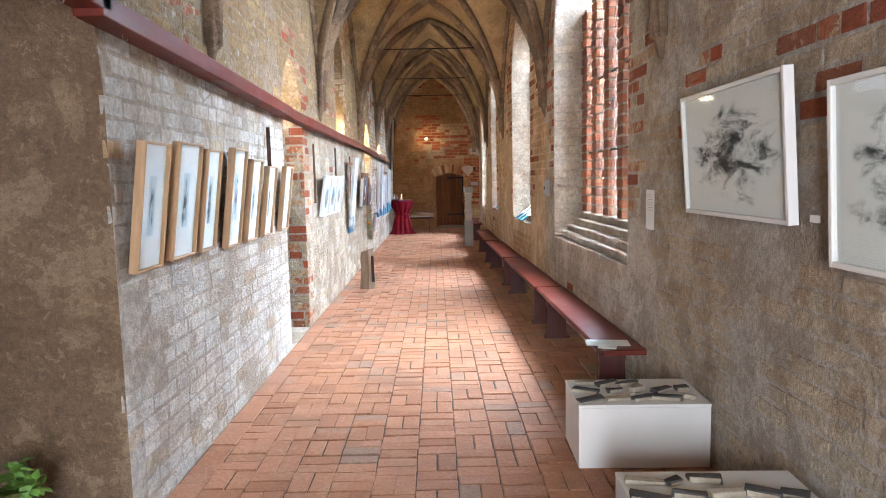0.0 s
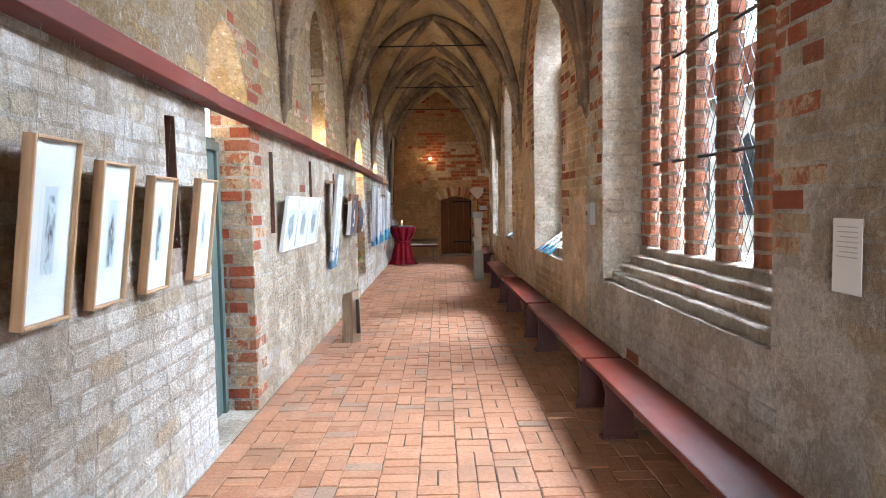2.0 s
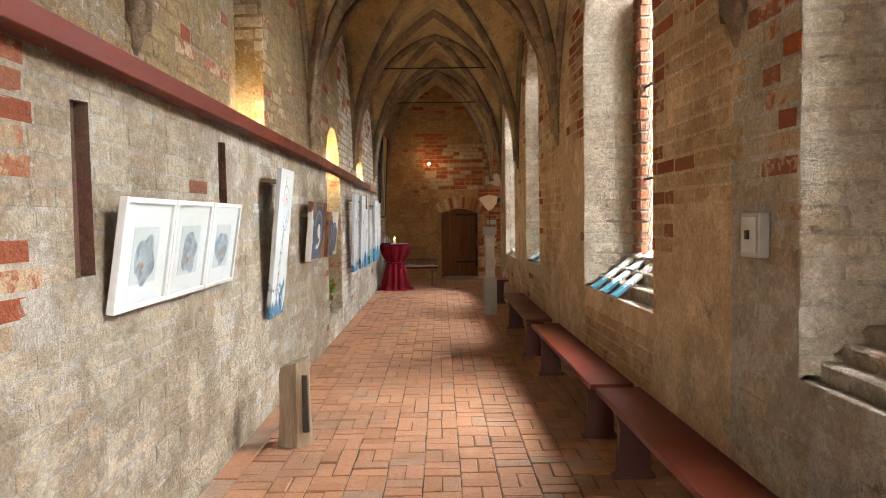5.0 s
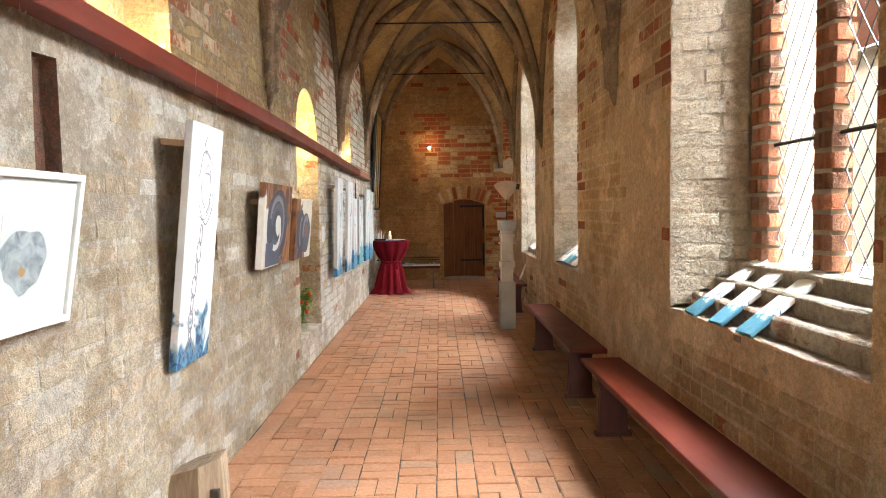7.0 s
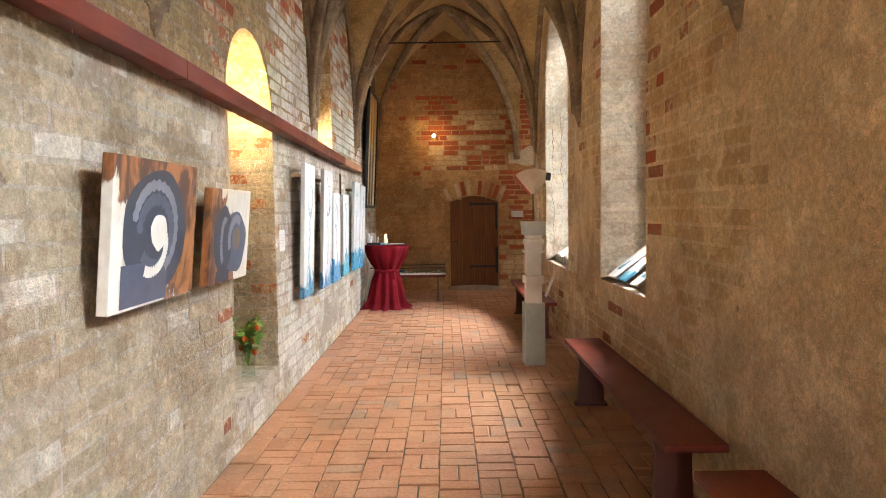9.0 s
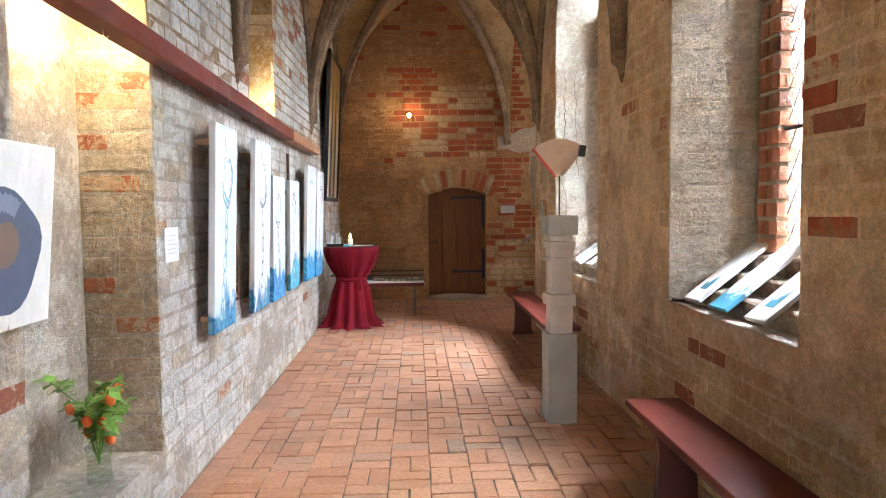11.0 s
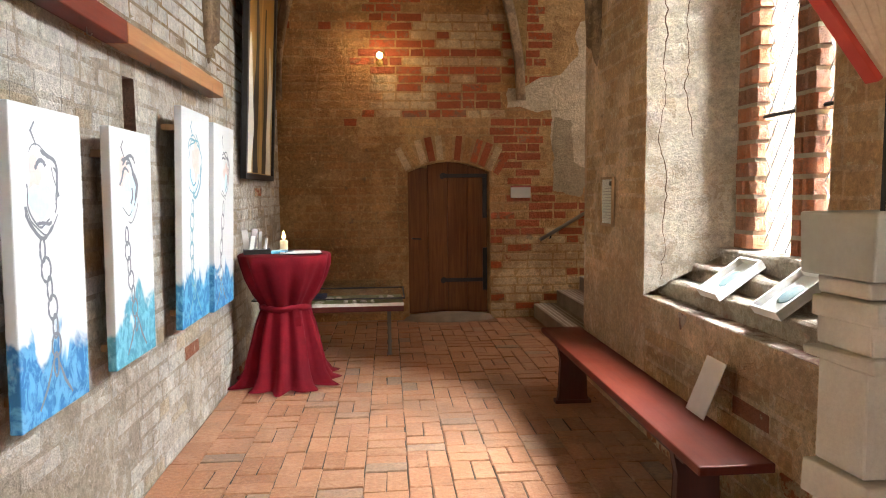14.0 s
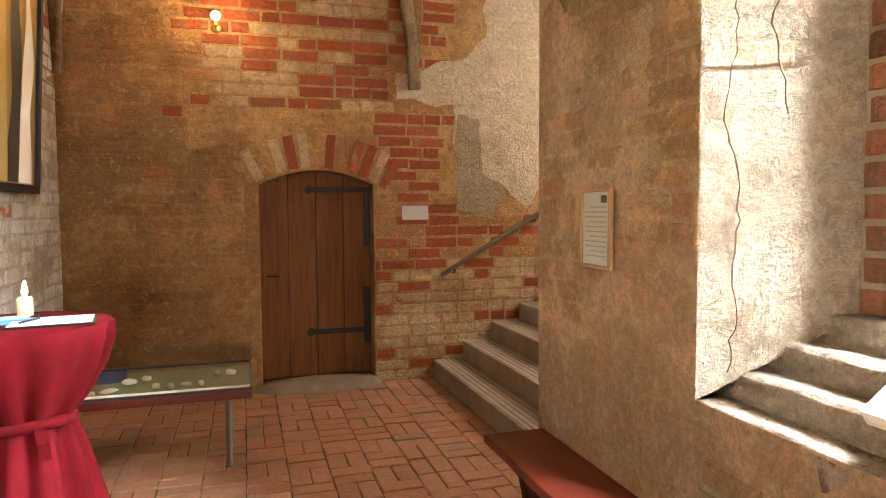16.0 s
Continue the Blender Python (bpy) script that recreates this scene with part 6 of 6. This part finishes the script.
def shadow_box(y, x, z):
    o = thing("shadow_box", "small white tray frame with a blue-grey stone on the sill", "picture", "tray frames on the sill")
    w, d = 0.20, 0.28
    part("back", box(-d / 2, -w / 2, 0, d / 2, w / 2, 0.012, 0.002), PAPER, o)
    for a in ((-d / 2, -w / 2, 0.012, d / 2, -w / 2 + 0.012, 0.045), (-d / 2, w / 2 - 0.012, 0.012, d / 2, w / 2, 0.045), (-d / 2, -w / 2 + 0.012, 0.012, -d / 2 + 0.012, w / 2 - 0.012, 0.045), (d / 2 - 0.012, -w / 2 + 0.012, 0.012, d / 2, w / 2 - 0.012, 0.045)):
        part("side", box(*a, 0.001), WHITE, o)
    bm = bmesh.new()
    bmesh.ops.create_icosphere(bm, subdivisions=3, radius=1)
    for v in bm.verts:
        v.co *= 1 + 0.15 * noise.noise(v.co * 1.5)
        v.co = Vector((v.co.x * 0.065, v.co.y * 0.045, 0.020 + v.co.z * 0.008))
    part("stone", bm, stony("blue_grey_stone", (0.14, 0.22, 0.24), (0.24, 0.28, 0.26), 14), o, "blue-grey oval stone", True)
    o.matrix_world = pose(x, y, z, 0, 0, 0) @ pose(0, 0, 0, 0, -35, 0)


shadow_box(17.74, 1.48, 0.995)
shadow_box(17.24, 1.48, 0.995)
flat_paper("leaning_card", "pale grey card leaning on the wall above the bench", 1.20, 17.36, 0.585, 0.17, 0.26, 0, 0, 0, plain("grey_card", (0.60, 0.57, 0.55), 0.8))
card = [o for o in scene.objects if o.name.startswith("leaning_card")][0]
card.matrix_world = pose(1.165, 17.36, 0.585, 0, 0, -90) @ pose(0, 0, 0, 68, 0, 0)

# ---- framed text on the pier ----
fr = framed("framed_text", "printed sheet in a thin pale wood frame on the pier", 0.24, 0.33, 0.016, 0.02, PALE_WOOD, PAPER, "notice")
for k in range(11):
    part("text_line", box(-0.085, 0.0115, 0.05 + 0.02 * k, 0.085 - 0.04 * (k % 3 == 1), 0.0119, 0.055 + 0.02 * k), plain("faint_print", (0.42, 0.42, 0.43), 0.8), fr, "unreadable printed line")
part("photo", box(-0.085, 0.0115, 0.27, -0.04, 0.0119, 0.30), INK, fr, "small dark photograph")
fr.matrix_world = on_wall(1, 19.0, 1.215, 0, 0.012)

# ---- sculpture on its pillar ----


def pillar_sculpture():
    o = thing("pillar_sculpture", "stacked grey paper-stone pillar with a red-edged fan on a rod", "sculpture")
    z = 0.0
    part("plinth", box(-0.098, -0.098, 0, 0.098, 0.098, 0.61, 0.004), GREY_CARD, o, "tall grey plinth")
    blocks = [(0.076, 0.61, 0.80, 0), (0.088, 0.80, 0.875, 3), (0.072, 0.875, 1.10, -2), (0.092, 1.10, 1.125, 4), (0.076, 1.125, 1.19, 0), (0.086, 1.19, 1.235, 5), (0.078, 1.235, 1.275, -4), (0.104, 1.275, 1.405, 2)]
    for k, (r, z0, z1, rz) in enumerate(blocks):
        part("block", moved(box(-r, -r, z0 + 0.0005, r, r, z1, 0.005, None, 0.004), pose(0, 0, 0, 0, 0, rz)), PALE_STONE if k < 7 else GREY_CARD, o, "squared pale block")
    part("rod", tube([Vector((0.0, 0, 1.40)), Vector((0.0, 0, 1.72))], 0.005, 8), BLACK, o, "thin dark rod")
    # a fan: a sector of a disc, folded a little
    bm = bmesh.new()
    n = 12
    front, back = [], []
    for k in range(n + 1):
        a = radians(129 - 78 * k / n)
        for rad, store in ((0.03, 0), (0.272, 1)):
            for y, lst in ((-0.014, front), (0.014, back)):
                lst.append(bm.verts.new((rad * math.cos(a), y + 0.02 * math.cos(a * 2), rad * math.sin(a))))
    for k in range(n):
        f = front[2 * k:2 * k + 4]
        b = back[2 * k:2 * k + 4]
        bm.faces.new((f[0], f[1], f[3], f[2]))
        bm.faces.new((b[0], b[2], b[3], b[1]))
        bm.faces.new((f[1], b[1], b[3], f[3]))
        bm.faces.new((f[0], f[2], b[2], b[0]))
    bm.faces.new((front[0], back[0], back[1], front[1]))
    bm.faces.new((front[-2], front[-1], back[-1], back[-2]))
    part("fan", moved(bm, pose(0.0, 0, 1.645)), stony("terracotta_paper", (0.52, 0.40, 0.30), (0.46, 0.33, 0.24), 8), o, "pale terracotta fan")
    a = radians(140)
    part("red_edge", moved(box(0.03, -0.018, -0.016, 0.278, 0.018, 0.012, 0.002), pose(0, 0.01, 1.645) @ pose(0, 0, 0, 0, -129, 0)), plain("red_edge", (0.38, 0.035, 0.02), 0.6), o, "red painted edge")
    part("dark_notch", moved(box(-0.022, -0.022, 0, 0.022, 0.022, 0.075, 0.003), pose(0.140, -0.03, 1.800, 0, 8, 0)), BLACK, o, "small black clip")
    o.matrix_world = pose(0.77, 15.86, 0, 0, 0, 2)


pillar_sculpture()

# ---- tie rods under the vault ----
for y in (12.5, 16.1, 19.3):
    m = middle(y)
    r = thing("tie_rod", "thin iron tie rod spanning the vault", "tie rod", "tie rods")
    part("rod", tube([Vector((m - 1.12, y, 4.0)), Vector((m + 1.12, y, 4.0))], 0.011, 6), BLACK, r)

# ---- repairs and damage on the walls ----


def patch_on_end(points, mat, label, name, y=0.009):
    """A thin skim of plaster with an uneven edge on the end wall."""
    bm = bmesh.new()
    ring = []
    n = len(points)
    for i in range(n):
        (xa, za), (xb, zb) = points[i], points[(i + 1) % n]
        for k in range(9):
            f = k / 9
            x, z = xa + (xb - xa) * f, za + (zb - za) * f
            x += 0.06 * noise.noise((x * 5, z * 5, 1.7)) + 0.02 * noise.noise((x * 17, z * 17, 4))
            z += 0.06 * noise.noise((x * 5, z * 5, 9.2)) + 0.02 * noise.noise((x * 17, z * 17, 7))
            ring.append(bm.verts.new((x, YE - y, z)))
    edges = [bm.edges.new((ring[i], ring[(i + 1) % len(ring)])) for i in range(len(ring))]
    bmesh.ops.triangle_fill(bm, use_beauty=True, edges=edges)
    ext = bmesh.ops.extrude_face_region(bm, geom=bm.faces[:])
    for v in ext["geom"]:
        if isinstance(v, bmesh.types.BMVert):
            v.co.y += 0.012
    part(name, bm, mat, wall_n, label)


patch_on_end([(1.66, 2.0), (2.35, 1.45), (2.8, 2.2), (2.7, 3.5), (1.95, 3.35), (1.90, 2.95), (1.66, 2.72), (1.16, 2.62), (1.10, 2.42), (1.62, 2.36)], SKIM, "pale skim of plaster", "plaster_patch")
patch_on_end([(1.66, 1.48), (2.0, 1.40), (2.1, 1.62), (1.92, 1.80), (1.84, 2.25), (1.66, 2.3)], GREY_SKIM, "grey repair mortar", "mortar_patch", 0.014)


def crack(a, d, u, z0, z1, seed):
    """A jagged crack running up a window's reveal."""
    bm = bmesh.new()
    prev = None
    z, k = z0, 0
    while z < z1:
        off = u + 0.05 * noise.noise((z * 3.1, seed, 0)) + 0.02 * noise.noise((z * 14, seed, 5)) + random.uniform(-0.008, 0.008)
        wd = 0.0008 + 0.0030 * max(0.0, noise.noise((z * 2.3, seed, 8)) + 0.2) + random.uniform(0, 0.0015)
        out = Vector((d.y, -d.x, 0)).normalized() * 0.0125
        cur = []
        for s in (-wd, wd):
            p = a + d * (off + s)
            cur.append(bm.verts.new((p.x + out.x, p.y + out.y, z)))
        if prev:
            bm.faces.new((prev[0], prev[1], cur[1], cur[0]))
        prev = cur
        z += 0.035
    part("crack", bm, plain("dark_crack", (0.14, 0.09, 0.06), 0.95), wall_e, "jagged dark crack")


y0, y1, z0, s, p, sp = WINDOWS[3]
ca, cb = Vector((right_x(y1), y1)), Vector((1.70, y1 - sp))
crack(ca, (cb - ca).normalized(), 0.10, z0 + 0.1, 2.9, 3.0)
crack(ca, (cb - ca).normalized(), 0.22, 1.75, 2.9, 6.0)

# ---- bricks of walls and floor ----
all_walls_of_brick()
brick_floor()
